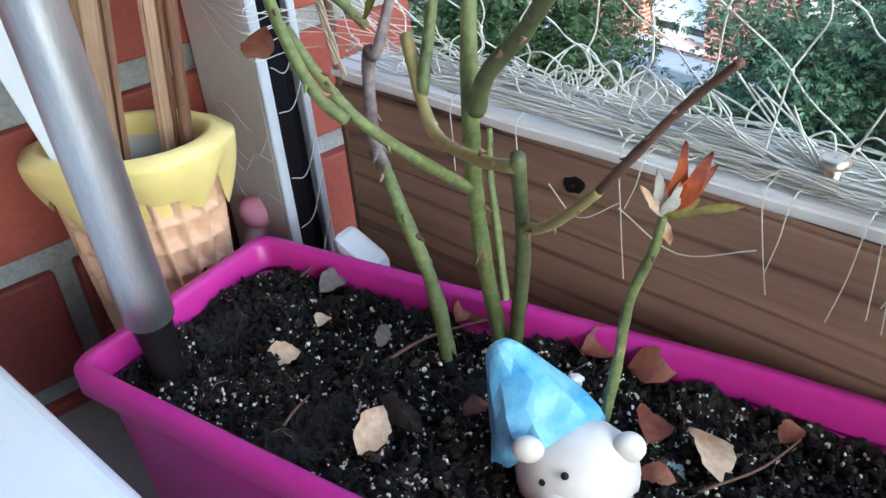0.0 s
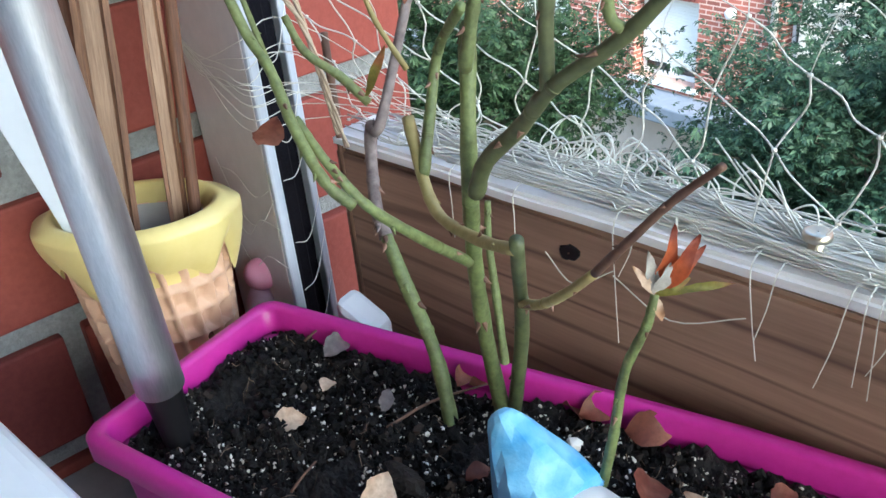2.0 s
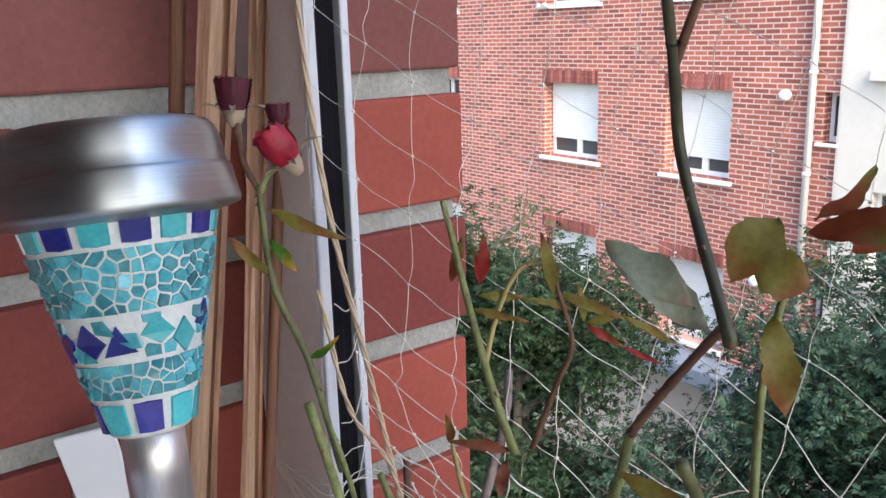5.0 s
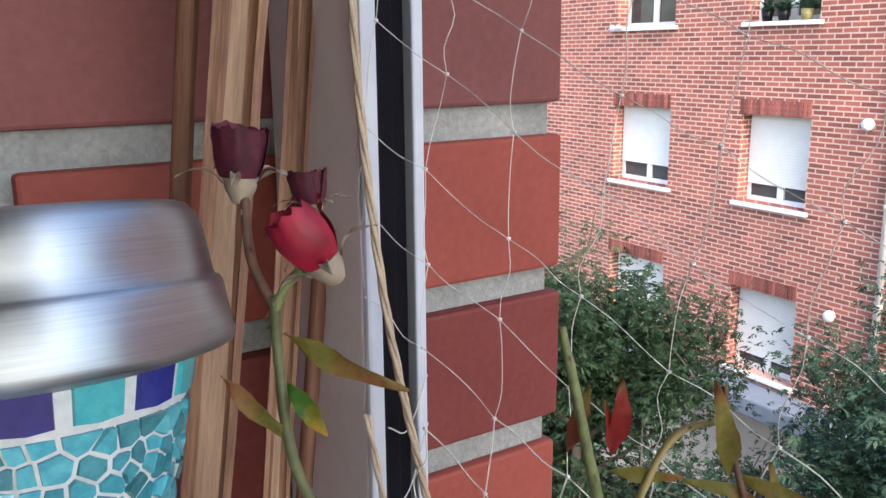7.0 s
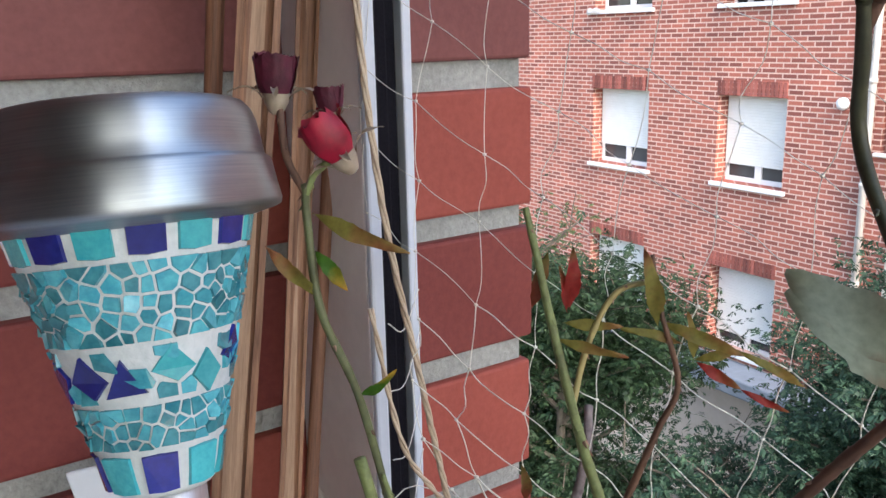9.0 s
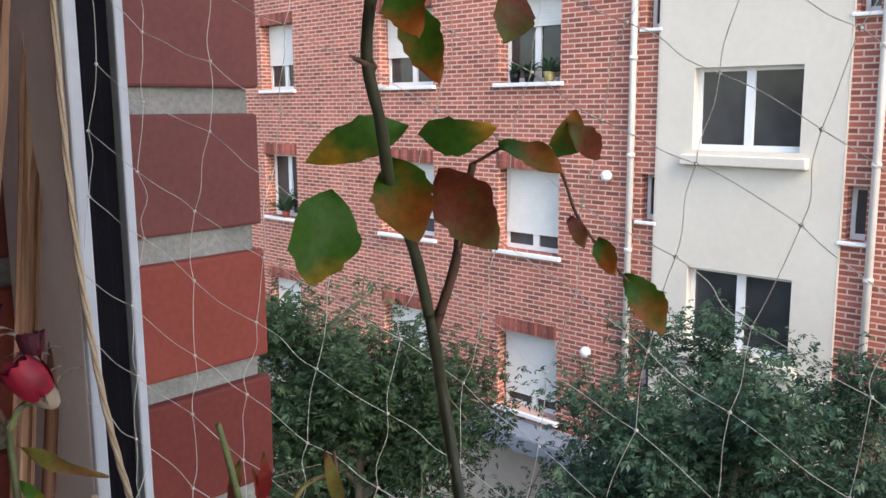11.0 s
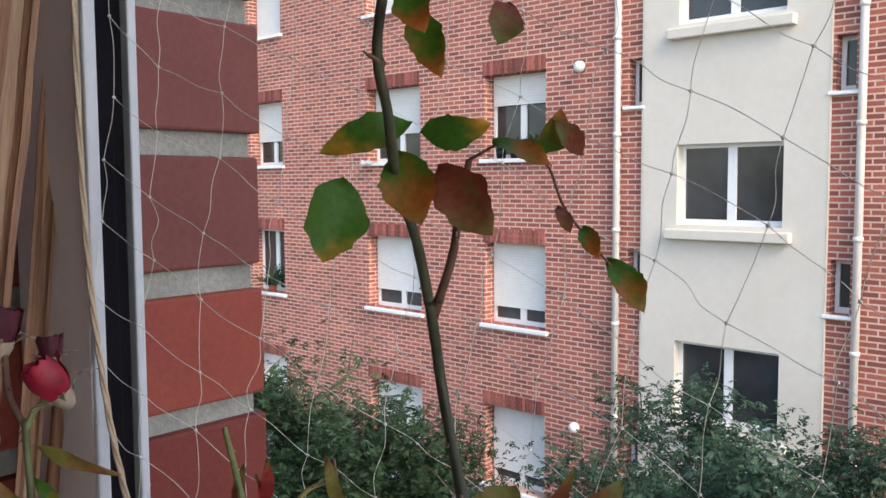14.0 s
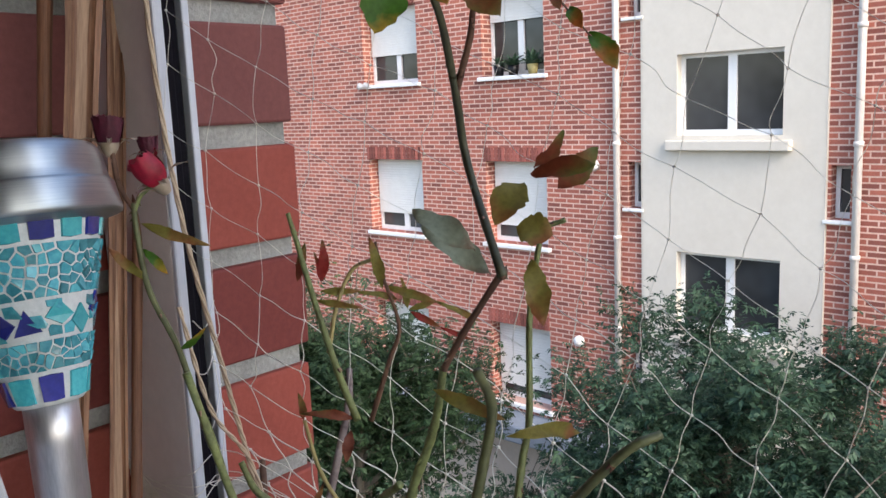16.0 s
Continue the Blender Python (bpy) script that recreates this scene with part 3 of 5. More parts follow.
# ---- ground and trees ----
bm = bmesh.new()
for v in ((-400, -400), (400, -400), (400, 400), (-400, 400)):
    bm.verts.new((*v, GROUND))
bm.faces.new(bm.verts)
tagged(solid("ground", bm, M_GROUND), "worn grey-brown courtyard ground", "ground", kind="structure")


def tree(at, top, spread, seed, leaves, material, label, bottom=0.25):
    """A trunk with limbs and a crown of small pointed leaves held on twigs, denser at the outside, with gaps."""
    r = random.Random(seed)
    ob = empty("tree", label, "tree", "courtyard trees", at=(at[0], at[1], GROUND))
    h = top - GROUND
    bm = tube([(0, 0, 0), (0.05, 0.04, h * 0.25), (-0.06, 0.02, h * 0.5), (0.02, -0.05, h * 0.86)], 0.12, 0.03, 10, 4)
    tips = []
    for k in range(46):
        z0 = h * r.uniform(bottom, 0.8)
        a, reach = r.random() * 6.283, spread * r.uniform(0.55, 1.05)
        f = (z0 / h - bottom) / (1 - bottom)
        reach *= 0.55 + 0.9 * math.sin(math.pi * min(1, 0.2 + 0.72 * f))
        z1 = min(z0 + reach * r.uniform(0.4, 0.9), h * r.uniform(0.9, 1.02))
        p = [(0, 0, z0), (0.5 * reach * math.cos(a), 0.5 * reach * math.sin(a), z0 + 0.55 * (z1 - z0)), (reach * math.cos(a + 0.2), reach * math.sin(a + 0.2), z1)]
        tube(p, 0.035, 0.008, 5, 3, bm)
        g = glide(p, 6)
        tips += g[4:]
        for j in range(4):
            o = g[r.randrange(3, len(g))]
            e = o + Vector((r.gauss(0, 0.35), r.gauss(0, 0.35), r.uniform(0.0, 0.5)))
            tube([o, (o + e) / 2 + Vector((0, 0, 0.05)), e], 0.010, 0.004, 4, 2, bm)
            tips += [e, (o + e) / 2]
    part("trunk", bm, M_BARK, ob)
    verts, faces = [], []
    for k in range(leaves // 6):                      # sprays of narrow leaflets at the twig ends
        o = tips[r.randrange(len(tips))]
        c = o + Vector((r.gauss(0, 0.17), r.gauss(0, 0.17), r.gauss(0, 0.13)))
        ax = Vector((r.gauss(0, 1), r.gauss(0, 1), r.gauss(0.15, 0.5))).normalized()
        sd = ax.cross(Vector((r.gauss(0, 0.4), r.gauss(0, 0.4), 1))).normalized()
        size = r.uniform(0.7, 1.25)
        for q in range(6):
            f = q // 2
            d = (ax * (0.5 + 0.25 * f) + sd * (1 if q % 2 else -1) * (0.9 - 0.25 * f) + Vector((r.gauss(0, 0.15), r.gauss(0, 0.15), r.gauss(-0.2, 0.15)))).normalized()
            s = d.cross(ax.cross(sd)).normalized() + Vector((r.gauss(0, 0.25), r.gauss(0, 0.25), r.gauss(0, 0.25)))
            ln, w = r.uniform(0.050, 0.080) * size, r.uniform(0.009, 0.015) * size
            b = c + ax * 0.025 * f * size
            i = len(verts)
            verts += [b, b + d * ln * 0.45 + s * w, b + d * ln - Vector((0, 0, 0.012)), b + d * ln * 0.45 - s * w]
            faces.append((i, i + 1, i + 2, i + 3))
    me = bpy.data.meshes.new("crown")
    me.from_pydata(verts, [], faces)
    me.materials.append(material)
    cr = new("crown", me)
    cr.parent = ob
    return ob


tree((0.90, 9.6), -0.42, 1.18, 11, 150000, M_CROWN_GREEN, "bushy dark green tree in front of the brick block")
tree((4.25, 7.3), -0.62, 1.40, 12, 150000, M_CROWN, "dense grey-green tree beside the rendered bay")
tree((0.35, 10.6), -0.1, 0.75, 13, 11000, M_CROWN_PALE, "thin pale green young tree with reddish sprays")
tree((6.3, 5.4), -1.9, 1.5, 14, 34000, M_CROWN, "dark green tree standing below the balcony")
tree((2.75, 7.9), -2.55, 1.05, 15, 42000, M_CROWN, "low dark green tree in the courtyard")
tree((-2.0, 11.0), -1.3, 1.5, 16, 14000, M_CROWN, "dark green tree farther along the courtyard")

# ---- balcony structure ----
def set_at(ob, m):
    ob.matrix_world = m
    return ob


side_wall = tagged(set_at(solid("wall_side", boxed(-2.2, -0.004, 0.006, 0.24, -0.2, 3.2), M_MORTAR), WALL), "brick side wall with recessed grey mortar joints", "wall", kind="structure")
tagged(set_at(solid("floor", boxed(-2.2, -0.05, -3.5, 0.0, -0.2, 0.0), M_TILEFLOOR), WALL), "terracotta balcony floor", "floor", kind="structure")
# Unseen; added to keep direct sun off the balcony and limit skylight.
tagged(set_at(solid("ceiling", boxed(-2.2, -0.05, -3.5, 0.0, 2.55, 2.75), M_PAINT), WALL), "unseen dark ceiling that keeps sun out of the balcony", "ceiling", kind="structure")
# Unseen; added to close the house side, dark so little light bounces back.
tagged(set_at(solid("wall_house_unseen", boxed(-2.4, -2.2, -3.7, 0.0, -0.2, 3.0), M_PAINT), WALL), "unseen dark house wall that dims the balcony", "wall", kind="structure")

# guillotine-type post beside the wall: grey flank, white lips, black brush seal in its channel
post = empty("window_post", "grey and white aluminium post with a black brush seal", "post", at=WALL)
bm = bmesh.new()
box(bm, -0.141, -0.1375, -0.066, -0.003, 0.0, 2.55, 0.0008)
box(bm, -0.1375, -0.101, -0.010, -0.003, 0.0, 2.55, 0.0008)
part("flank", bm, M_ALU, post, "grey-beige aluminium flank")
part("lip", boxed(-0.1412, -0.1355, -0.0700, -0.0662, 0.0, 2.55, 0.0012), M_ALUWHITE, post, "white aluminium lip")
part("lip", boxed(-0.1012, -0.0965, -0.0345, -0.0030, 0.0, 2.55, 0.0010), M_ALUWHITE, post, "white aluminium lip")
for s0, s1, n1 in ((-0.1372, -0.1275, 0.058), (-0.1270, -0.1215, 0.036), (-0.1210, -0.1120, 0.040), (-0.1115, -0.1016, 0.030)):
    part("brush_seal", boxed(s0, s1, -n1, -0.0103, 0.0, 2.55, 0.0012), M_RUBBER, post, "black brush seal")

# railing plank: local x runs along it away from the wall, y to the street
PLANK = pose(*(wall_at(-0.1135, 0.075, 0) + Vector((0.0058, 0.0055, 0))), 0, 0, WALL_TURN - 90 + 5.0)
PT = 1.071
railing = empty("railing", "brown wooden balcony railing with a white painted top", "railing", at=PLANK)
rng = random.Random(21)


def weathered(x1, y0, y1, z0, z1, nx, amp, seed):
    bm = boxed(0.0, x1, y0, y1, z0, z1)
    bmesh.ops.subdivide_edges(bm, edges=[e for e in bm.edges if abs(e.verts[0].co.x - e.verts[1].co.x) > 0.1], cuts=nx, use_grid_fill=True)
    bmesh.ops.bevel(bm, geom=[e for e in bm.edges if len(e.link_faces) == 2 and e.calc_face_angle(0) > 0.5 and abs(e.verts[0].co.x - e.verts[1].co.x) > 0.001], offset=0.002, segments=2, affect='EDGES')
    for v in bm.verts:
        v.co += Vector((0, 1, 1)) * amp * noise.noise(Vector((v.co.x * 14, seed, v.co.z * 30)))
    return bm


part("plank", weathered(1.6, 0.0, 0.026, PT - 0.145, PT - 0.0075, 60, 0.0008, 1.0), M_PLANK, railing, "brown knotty wooden plank")
part("top_rail", weathered(1.6, -0.0010, 0.029, PT - 0.007, PT, 90, 0.0012, 4.0), M_WHITEPAINT, railing, "worn white painted top edge")
bm = lathe([(0.0005, 0.0004), (0.0036, 0.0004), (0.0042, 0.0), (0.0042, -0.0006)], 16, lambda a, i, r, z: (r * (1 + 0.22 * math.sin(2 * a + 1) + 0.08 * math.sin(5 * a)), z))
bmesh.ops.rotate(bm, verts=bm.verts, matrix=Matrix.Rotation(radians(90), 3, 'X'))
bmesh.ops.translate(bm, verts=bm.verts, vec=(0.140, -0.0006, PT - 0.0205))
part("knot", bm, M_BLACKPL, railing, "dark knot hole in the plank")
part("panel", boxed(0.0, 1.6, 0.032, 0.042, 0.05, PT - 0.05), M_PAINT, railing, "plain outer panel")
part("rail_post", boxed(0.10, 0.14, 0.005, 0.030, 0.0, PT - 0.147), M_PLANK, railing)
part("rail_post", boxed(1.50, 1.54, 0.005, 0.030, 0.0, PT - 0.147), M_PLANK, railing)
screw = empty("screw", "round-headed metal screw holding the net to the rail", "screw", at=PLANK @ Matrix.Translation((0.230, 0.010, PT)))
part("shank", tube([(0, 0, -0.004), (0, 0, 0.0105)], 0.0026, 0.0026, 12, 1), M_BRASS, screw, smooth=True)
part("head", lathe([(0.0003, 0.0124), (0.0012, 0.0120), (0.0030, 0.0128), (0.0044, 0.0122), (0.0048, 0.0108), (0.0046, 0.0098), (0.0026, 0.0092)], 24), M_BRASS, screw, "cross-slotted head", True)
rod = empty("rod", "thin rusty grey rod standing by the post", "rod", at=(0, 0, 0))
part("bar", tube([wall_at(-0.106, 0.078, 0.0), wall_at(-0.1055, 0.078, 0.6), wall_at(-0.104, 0.077, 1.12)], 0.0022, 0.0020, 8, 6), M_STEMB, rod, smooth=True)

# ---- shelf, planter and soil ----
PLANTER = pose(-0.074, 0.336, 0, 0, 0, -36.7)            # local x along, local -y across
RIM, PL, PWID, PDEEP = 1.015, 0.46, 0.103, 0.105
tagged(set_at(solid("shelf", boxed(-0.19, 0.60, -0.115, 0.085, 0.885, 0.906, 0.002), M_SHELF), PLANTER), "grey board that carries the planter", "shelf")
bm = bmesh.new()
for x in (-0.15, 0.55):
    box(bm, x, x + 0.03, -0.10, -0.07, 0.0, 0.8845)
    box(bm, x, x + 0.03, 0.04, 0.07, 0.0, 0.8845)
shelf_stand = tagged(set_at(solid("shelf_stand", bm, M_SHELF), PLANTER), "grey legs under the shelf board", "stand")


def bowed(x, y):
    """The back wall of the planter bulges a little along its length."""
    return y + min(max(0.06 * x, 0.0), 0.0125) * min(1.0, max(0.0, 1 + y / 0.103))


def rounded(x0, x1, y0, y1, r, z, n=6):
    out = []
    for cx, cy, a0 in ((x1 - r, y1 - r, 0), (x0 + r, y1 - r, 90), (x0 + r, y0 + r, 180), (x1 - r, y0 + r, 270)):
        for k in range(n + 1):
            a = radians(a0 + 90 * k / n)
            out.append((cx + r * math.cos(a), cy + r * math.sin(a), z))
    out = [p for a, b in zip(out, out[1:] + out[:1]) for p in ([a] if abs(a[0] - b[0]) < 0.2 else [a] + [(a[0] + (b[0] - a[0]) * f, a[1], z) for f in (0.25, 0.5, 0.54, 0.75)])]
    return [(x, bowed(x, y), zz) for x, y, zz in out]


planter = empty("planter", "magenta plastic planter box filled with dark soil", "planter", at=PLANTER)
bm = bmesh.new()
levels = [(0.016, 0.907, 0.016), (0.0105, 0.912, 0.018), (0.0065, RIM - 0.016, 0.016), (0.0015, RIM - 0.0135, 0.016), (0.0, RIM - 0.011, 0.016), (0.0, RIM - 0.002, 0.016), (0.0015, RIM, 0.015), (0.0050, RIM, 0.013), (0.0065, RIM - 0.0018, 0.012), (0.0070, RIM - 0.012, 0.012), (0.0140, 0.912, 0.014)]


def ringed(rows, first, last):
    bm = bmesh.new()
    rings = [[bm.verts.new(v) for v in rounded(i - 0.008, PL - i, -PWID - 0.003 + i, -i, r * 0.55, z)] for i, z, r in rows]
    for a, b in zip(rings, rings[1:]):
        for k in range(len(a)):
            bm.faces.new((a[k], a[(k + 1) % len(a)], b[(k + 1) % len(b)], b[k]))
    if first:
        bm.faces.new(rings[0][::-1])
    if last:
        bm.faces.new(rings[-1])
    return bm


part("box", ringed(levels[:3] + [(0.0072, RIM - 0.013, 0.014), (0.0140, 0.912, 0.014)], True, True), M_MAGENTA, planter, "magenta plastic box wall", True)
part("rim", ringed(levels[2:10], False, False), M_MAGENTA, planter, "rolled magenta rim", True)

SOIL = 1.003


def soil_height(x, y):
    p = Vector((x * 40, y * 40, 3.0))
    e = min(x - 0.007, PL - 0.007 - x, -y - 0.007, PWID - 0.007 + y)
    return SOIL - 0.002 + 0.0060 * noise.noise(p) + 0.0040 * noise.noise(p * 3.1) + 0.0035 * noise.noise(p * 8.0) + 0.0016 * noise.noise(p * 19.0) + 0.002 * math.exp(-max(e, 0) / 0.006)


bm = bmesh.new()
NX, NY = 300, 66
grid = []
for i in range(NX + 1):
    x = -0.0008 + (PL - 0.0064) * i / NX
    grid.append([bm.verts.new((x, bowed(x, y), soil_height(x, y))) for y in [-(0.0072 + (PWID - 0.0144) * k / NY) for k in range(NY + 1)]])
for a, b in zip(grid, grid[1:]):
    for k in range(NY):
        bm.faces.new((a[k], a[k + 1], b[k + 1], b[k]))
soil = tagged(set_at(solid("soil", bm, M_SOIL), PLANTER), "dark crumbly potting soil in the planter", "soil", kind="stuff")
rng = random.Random(31)
base = bmesh.new()
bmesh.ops.create_icosphere(base, subdivisions=1, radius=1.0)
ICO_V = [v.co.copy() for v in base.verts]
ICO_F = [tuple(v.index for v in f.verts) for f in base.faces]
base.free()


def scatter(name, material, count, lo, hi, lift, label, category, flat=0.7):
    verts, faces = [], []
    for k in range(count):
        x, y = rng.uniform(0.002, PL - 0.010), -rng.uniform(0.010, PWID - 0.010)
        if noise.noise(Vector((x * 30, y * 30, 9.0 + lo * 999))) < -0.35:
            continue
        s = lo + (hi - lo) * rng.random() ** 3
        q = Euler((rng.random() * 6, rng.random() * 6, rng.random() * 6)).to_matrix()
        c = Vector((x, bowed(x, y), soil_height(x, y) + s * lift))
        i = len(verts)
        a = (s, s * rng.uniform(0.6, 1.0), s * rng.uniform(0.4, flat))
        verts += [c + q @ Vector((v.x * a[0], v.y * a[1], v.z * a[2])) * rng.uniform(0.5, 1.35) for v in ICO_V]
        faces += [tuple(i + j for j in f) for f in ICO_F]
    me = bpy.data.meshes.new(name)
    me.from_pydata(verts, [], faces)
    me.materials.append(material)
    return tagged(set_at(new(name, me), PLANTER), label, category, kind="stuff")


scatter("soil_crumbs", M_CLOD, 26000, 0.0004, 0.0030, 0.3, "dark crumbs and clods of soil", "soil")
scatter("grit", M_PERLITE, 11000, 0.00018, 0.0012, 0.9, "small pale grains in the soil", "grit")

fibres = bmesh.new()
for k in range(420):
    x, y, a = rng.uniform(0.004, PL - 0.02), -rng.uniform(0.014, PWID - 0.014), rng.random() * 6.28
    p, ln = [], rng.uniform(0.002, 0.006)
    for st in range(4):
        p.append(Vector((x, bowed(x, y), soil_height(x, y) + 0.0012 + 0.0012 * rng.random())))
        a += rng.gauss(0, 0.5)
        x, y = x + ln * 0.4 * math.cos(a), min(max(y + ln * 0.4 * math.sin(a), -PWID + 0.012), -0.012)
    tube(p, 0.00016, 0.00010, 4, 2, fibres)
tagged(set_at(solid("root_fibres", fibres, M_FIBRE), PLANTER), "fine brown root fibres in the soil", "fibre", kind="stuff")

# ---- things on the soil ----
def litter(name, at, length, width, turn, tilt, material, label, curl=0.5, fold=0.4):
    r = random.Random(int(at[0] * 9000) + 7)
    ob = solid(name, leaf_mesh(length, width, curl, fold, 1.1, 10, jag=0.25, rng=r), material, True)
    ob.matrix_world = Matrix.Translation(at) @ Matrix.Rotation(radians(turn), 4, 'Z') @ Matrix.Rotation(radians(tilt[0]), 4, 'X') @ Matrix.Rotation(radians(tilt[1]), 4, 'Y') @ Matrix.Translation((-length / 2, 0, 0))
    return tagged(ob, label, "dry leaf", "fallen leaves on the soil")


Z0 = SOIL + 0.003
for at, ln, w, turn, tilt, mt, lab in (
        ((-0.064, 0.259, Z0 + .001), 0.014, 0.011, 20, (20, -10), M_DRY, "crumpled pale brown dry leaf on the soil"),
        ((-0.029, 0.213, Z0 + .003), 0.019, 0.012, 75, (35, -30), M_DRY, "curled orange-tan dry leaf on the soil"),
        ((-0.050, 0.281, Z0), 0.009, 0.007, 60, (10, 5), M_DRY, "small beige dry leaf scrap"),
        ((0.0755, 0.1895, Z0 + .002), 0.021, 0.013, 108, (18, -22), M_DRY, "large beige oval dry leaf on the soil"),
        ((0.054, 0.245, Z0 + .004), 0.017, 0.011, 25, (50, -10), M_DRYB, "brown dry leaf leaning on the rim"),
        ((0.0445, 0.247, Z0 + .002), 0.012, 0.009, 110, (40, 0), M_DRYB, "pinkish brown curled dry leaf"),
        ((0.069, 0.230, Z0 + .003), 0.018, 0.013, -10, (35, 0), M_DRYB, "rust brown rounded dry leaf"),
        ((0.062, 0.204, Z0 + .002), 0.019, 0.013, 60, (25, 10), M_DRYB, "dark rusty dry leaf on the soil"),
        ((0.005, 0.275, Z0 + .003), 0.013, 0.008, 80, (40, -20), M_DRYB, "small reddish dry leaf by the stems"),
        ((0.013, 0.271, Z0 + .001), 0.012, 0.007, 5, (20, 0), M_DRYB, "small reddish brown dry leaf"),
        ((0.006, 0.222, Z0), 0.011, 0.007, 30, (20, 0), M_DRYB, "small brown leaf scrap by the figurine"),
        ((-0.026, 0.266, Z0 + .001), 0.012, 0.006, 80, (30, -20), M_WITHER, "grey withered leaf on the soil"),
        ((-0.047, 0.306, Z0 + .002), 0.016, 0.010, 50, (30, -10), M_WITHER, "grey-brown withered leaf near the corner"),
        ((0.058, 0.184, Z0), 0.012, 0.008, -20, (10, 0), M_DRYB, "brown dry leaf behind the figurine"),
        ((0.104, 0.196, Z0), 0.012, 0.008, 30, (10, 0), M_DRYB, "dark brown leaf scrap")):
    litter("dry_leaf", at, ln, w, turn, tilt, mt, lab)
for p, r in (([(-0.026, 0.249, Z0 + .001), (-0.008, 0.258, Z0 + .004), (0.014, 0.266, Z0 + .003)], 0.0007), ([(0.068, 0.176, Z0), (0.088, 0.180, Z0 + .003), (0.104, 0.190, Z0 + .003)], 0.0005), ([(-0.062, 0.312, Z0 + .001), (-0.055, 0.318, Z0 + .003), (-0.047, 0.322, Z0 + .002)], 0.0006), ([(-0.060, 0.222, Z0), (-0.056, 0.227, Z0 + .002), (-0.052, 0.235, Z0 + .001)], 0.0006)):
    tagged(solid("twig", tube(p, r, r * 0.6, 6, 4), M_STEMB, True), "thin dry brown twig on the soil", "twig", "twigs on the soil")
bm = bmesh.new()
rng = random.Random(3)
blob(bm, (-0.020, 0.221, Z0 + 0.001), (0.011, 0.0042, 0.0036), rng, 0.22, 2)
tagged(solid("soil_clod", bm, M_SOIL), "long dark clod of soil", "soil")
bm = bmesh.new()
blob(bm, (0.042, 0.230, Z0), (0.003, 0.0025, 0.003), rng, 0.3, 1)
tagged(solid("pebble", bm, M_PERLITE), "small cream pebble on the soil", "pebble")

# bear figurine with a pointed hat, one mesh
bm = bmesh.new()


def lump(at, size, mat_index, sub=3, turn=(0, 0, 0)):
    r = bmesh.ops.create_icosphere(bm, subdivisions=sub, radius=1.0)
    q = Euler([radians(a) for a in turn]).to_matrix()
    for v in r["verts"]:
        v.co = Vector(at) + q @ Vector((v.co.x * size[0], v.co.y * size[1], v.co.z * size[2]))
    for f in {f for v in r["verts"] for f in v.link_faces}:
        f.material_index = mat_index


lump((0, 0, 0.011), (0.0195, 0.0175, 0.0175), 0)
lump((-0.005, -0.0135, 0.0115), (0.0075, 0.0070, 0.0058), 0)
lump((-0.0142, -0.0085, 0.0280), (0.0048, 0.0036, 0.0045), 0)
lump((0.0152, -0.001, 0.0235), (0.0052, 0.0040, 0.0054), 0)
lump((-0.0098, -0.0122, 0.0186), (0.0013, 0.0012, 0.0013), 2, 2)
lump((-0.0033, -0.0136, 0.0232), (0.0013, 0.0012, 0.0013), 2, 2)
lump((-0.005, -0.0203, 0.0135), (0.0020, 0.0014, 0.0016), 2, 2)
lump((0.0, 0.004, -0.014), (0.020, 0.018, 0.016), 0)
lump((0.033, 0.012, -0.002), (0.018, 0.012, 0.010), 3)
lump((0.050, 0.016, -0.004), (0.010, 0.009, 0.008), 3)
hat = lathe([(0.0180, -0.001), (0.0196, 0.0), (0.0192, 0.003), (0.0176, 0.008), (0.0154, 0.013), (0.0126, 0.0185), (0.0098, 0.0235), (0.0076, 0.028), (0.0062, 0.031), (0.0046, 0.0333), (0.0026, 0.0346), (0.0003, 0.0350)], 15, lambda a, i, r, z: (r * (1 + 0.045 * math.sin(5 * a + i) + 0.03 * math.sin(3 * a - 1.7 * i)), z))
for v in hat.verts:
    v.co.x += 0.20 * v.co.z
    v.co.y -= 0.50 * v.co.z
hat.transform(Matrix.Translation((-0.0080, 0.0105, 0.0128)) @ Matrix.Rotation(radians(-36), 4, 'Y') @ Matrix.Rotation(radians(-36), 4, 'X'))
tmp = bpy.data.meshes.new("tmp")
hat.to_mesh(tmp)
hat.free()
n0 = len(bm.faces)
bm.from_mesh(tmp)
bpy.data.meshes.remove(tmp)
bm.faces.ensure_lookup_table()
for f in bm.faces[n0:]:
    f.material_index = 1
bear = solid("bear_figurine", bm, [M_BEAR, M_HAT, M_BLACKPL, M_PALEHAT], True)
bear.matrix_world = Matrix.Translation((0.0348, 0.190, 0.9935)) @ Matrix.Rotation(radians(-12), 4, 'Z')
for f in bear.data.polygons:
    f.use_smooth = f.material_index != 1
tagged(bear, "white ceramic bear figurine with a pointed blue hat in the soil", "figurine")

# ---- cone pot with canes ----
POT = (-0.1335, 0.354)
pot = empty("cone_pot", "ice-cream cone shaped pot with yellow icing rim", "flower pot", at=(POT[0], POT[1], 0.907))
H, RT, RB = 0.147, 0.0400, 0.023


def wafer(a, i, r, z):
    f = z / H
    u, v = a * 20 / 6.2832, f * 11.0
    p, q = (u + v * 0.10) % 1.0, (v + 0.0) % 1.0
    rib = max(0, 1 - min(p, 1 - p) / 0.17, 1 - min(q, 1 - q) / 0.17)
    return r - 0.0034 + 0.0066 * min(1, 1.6 * rib), z


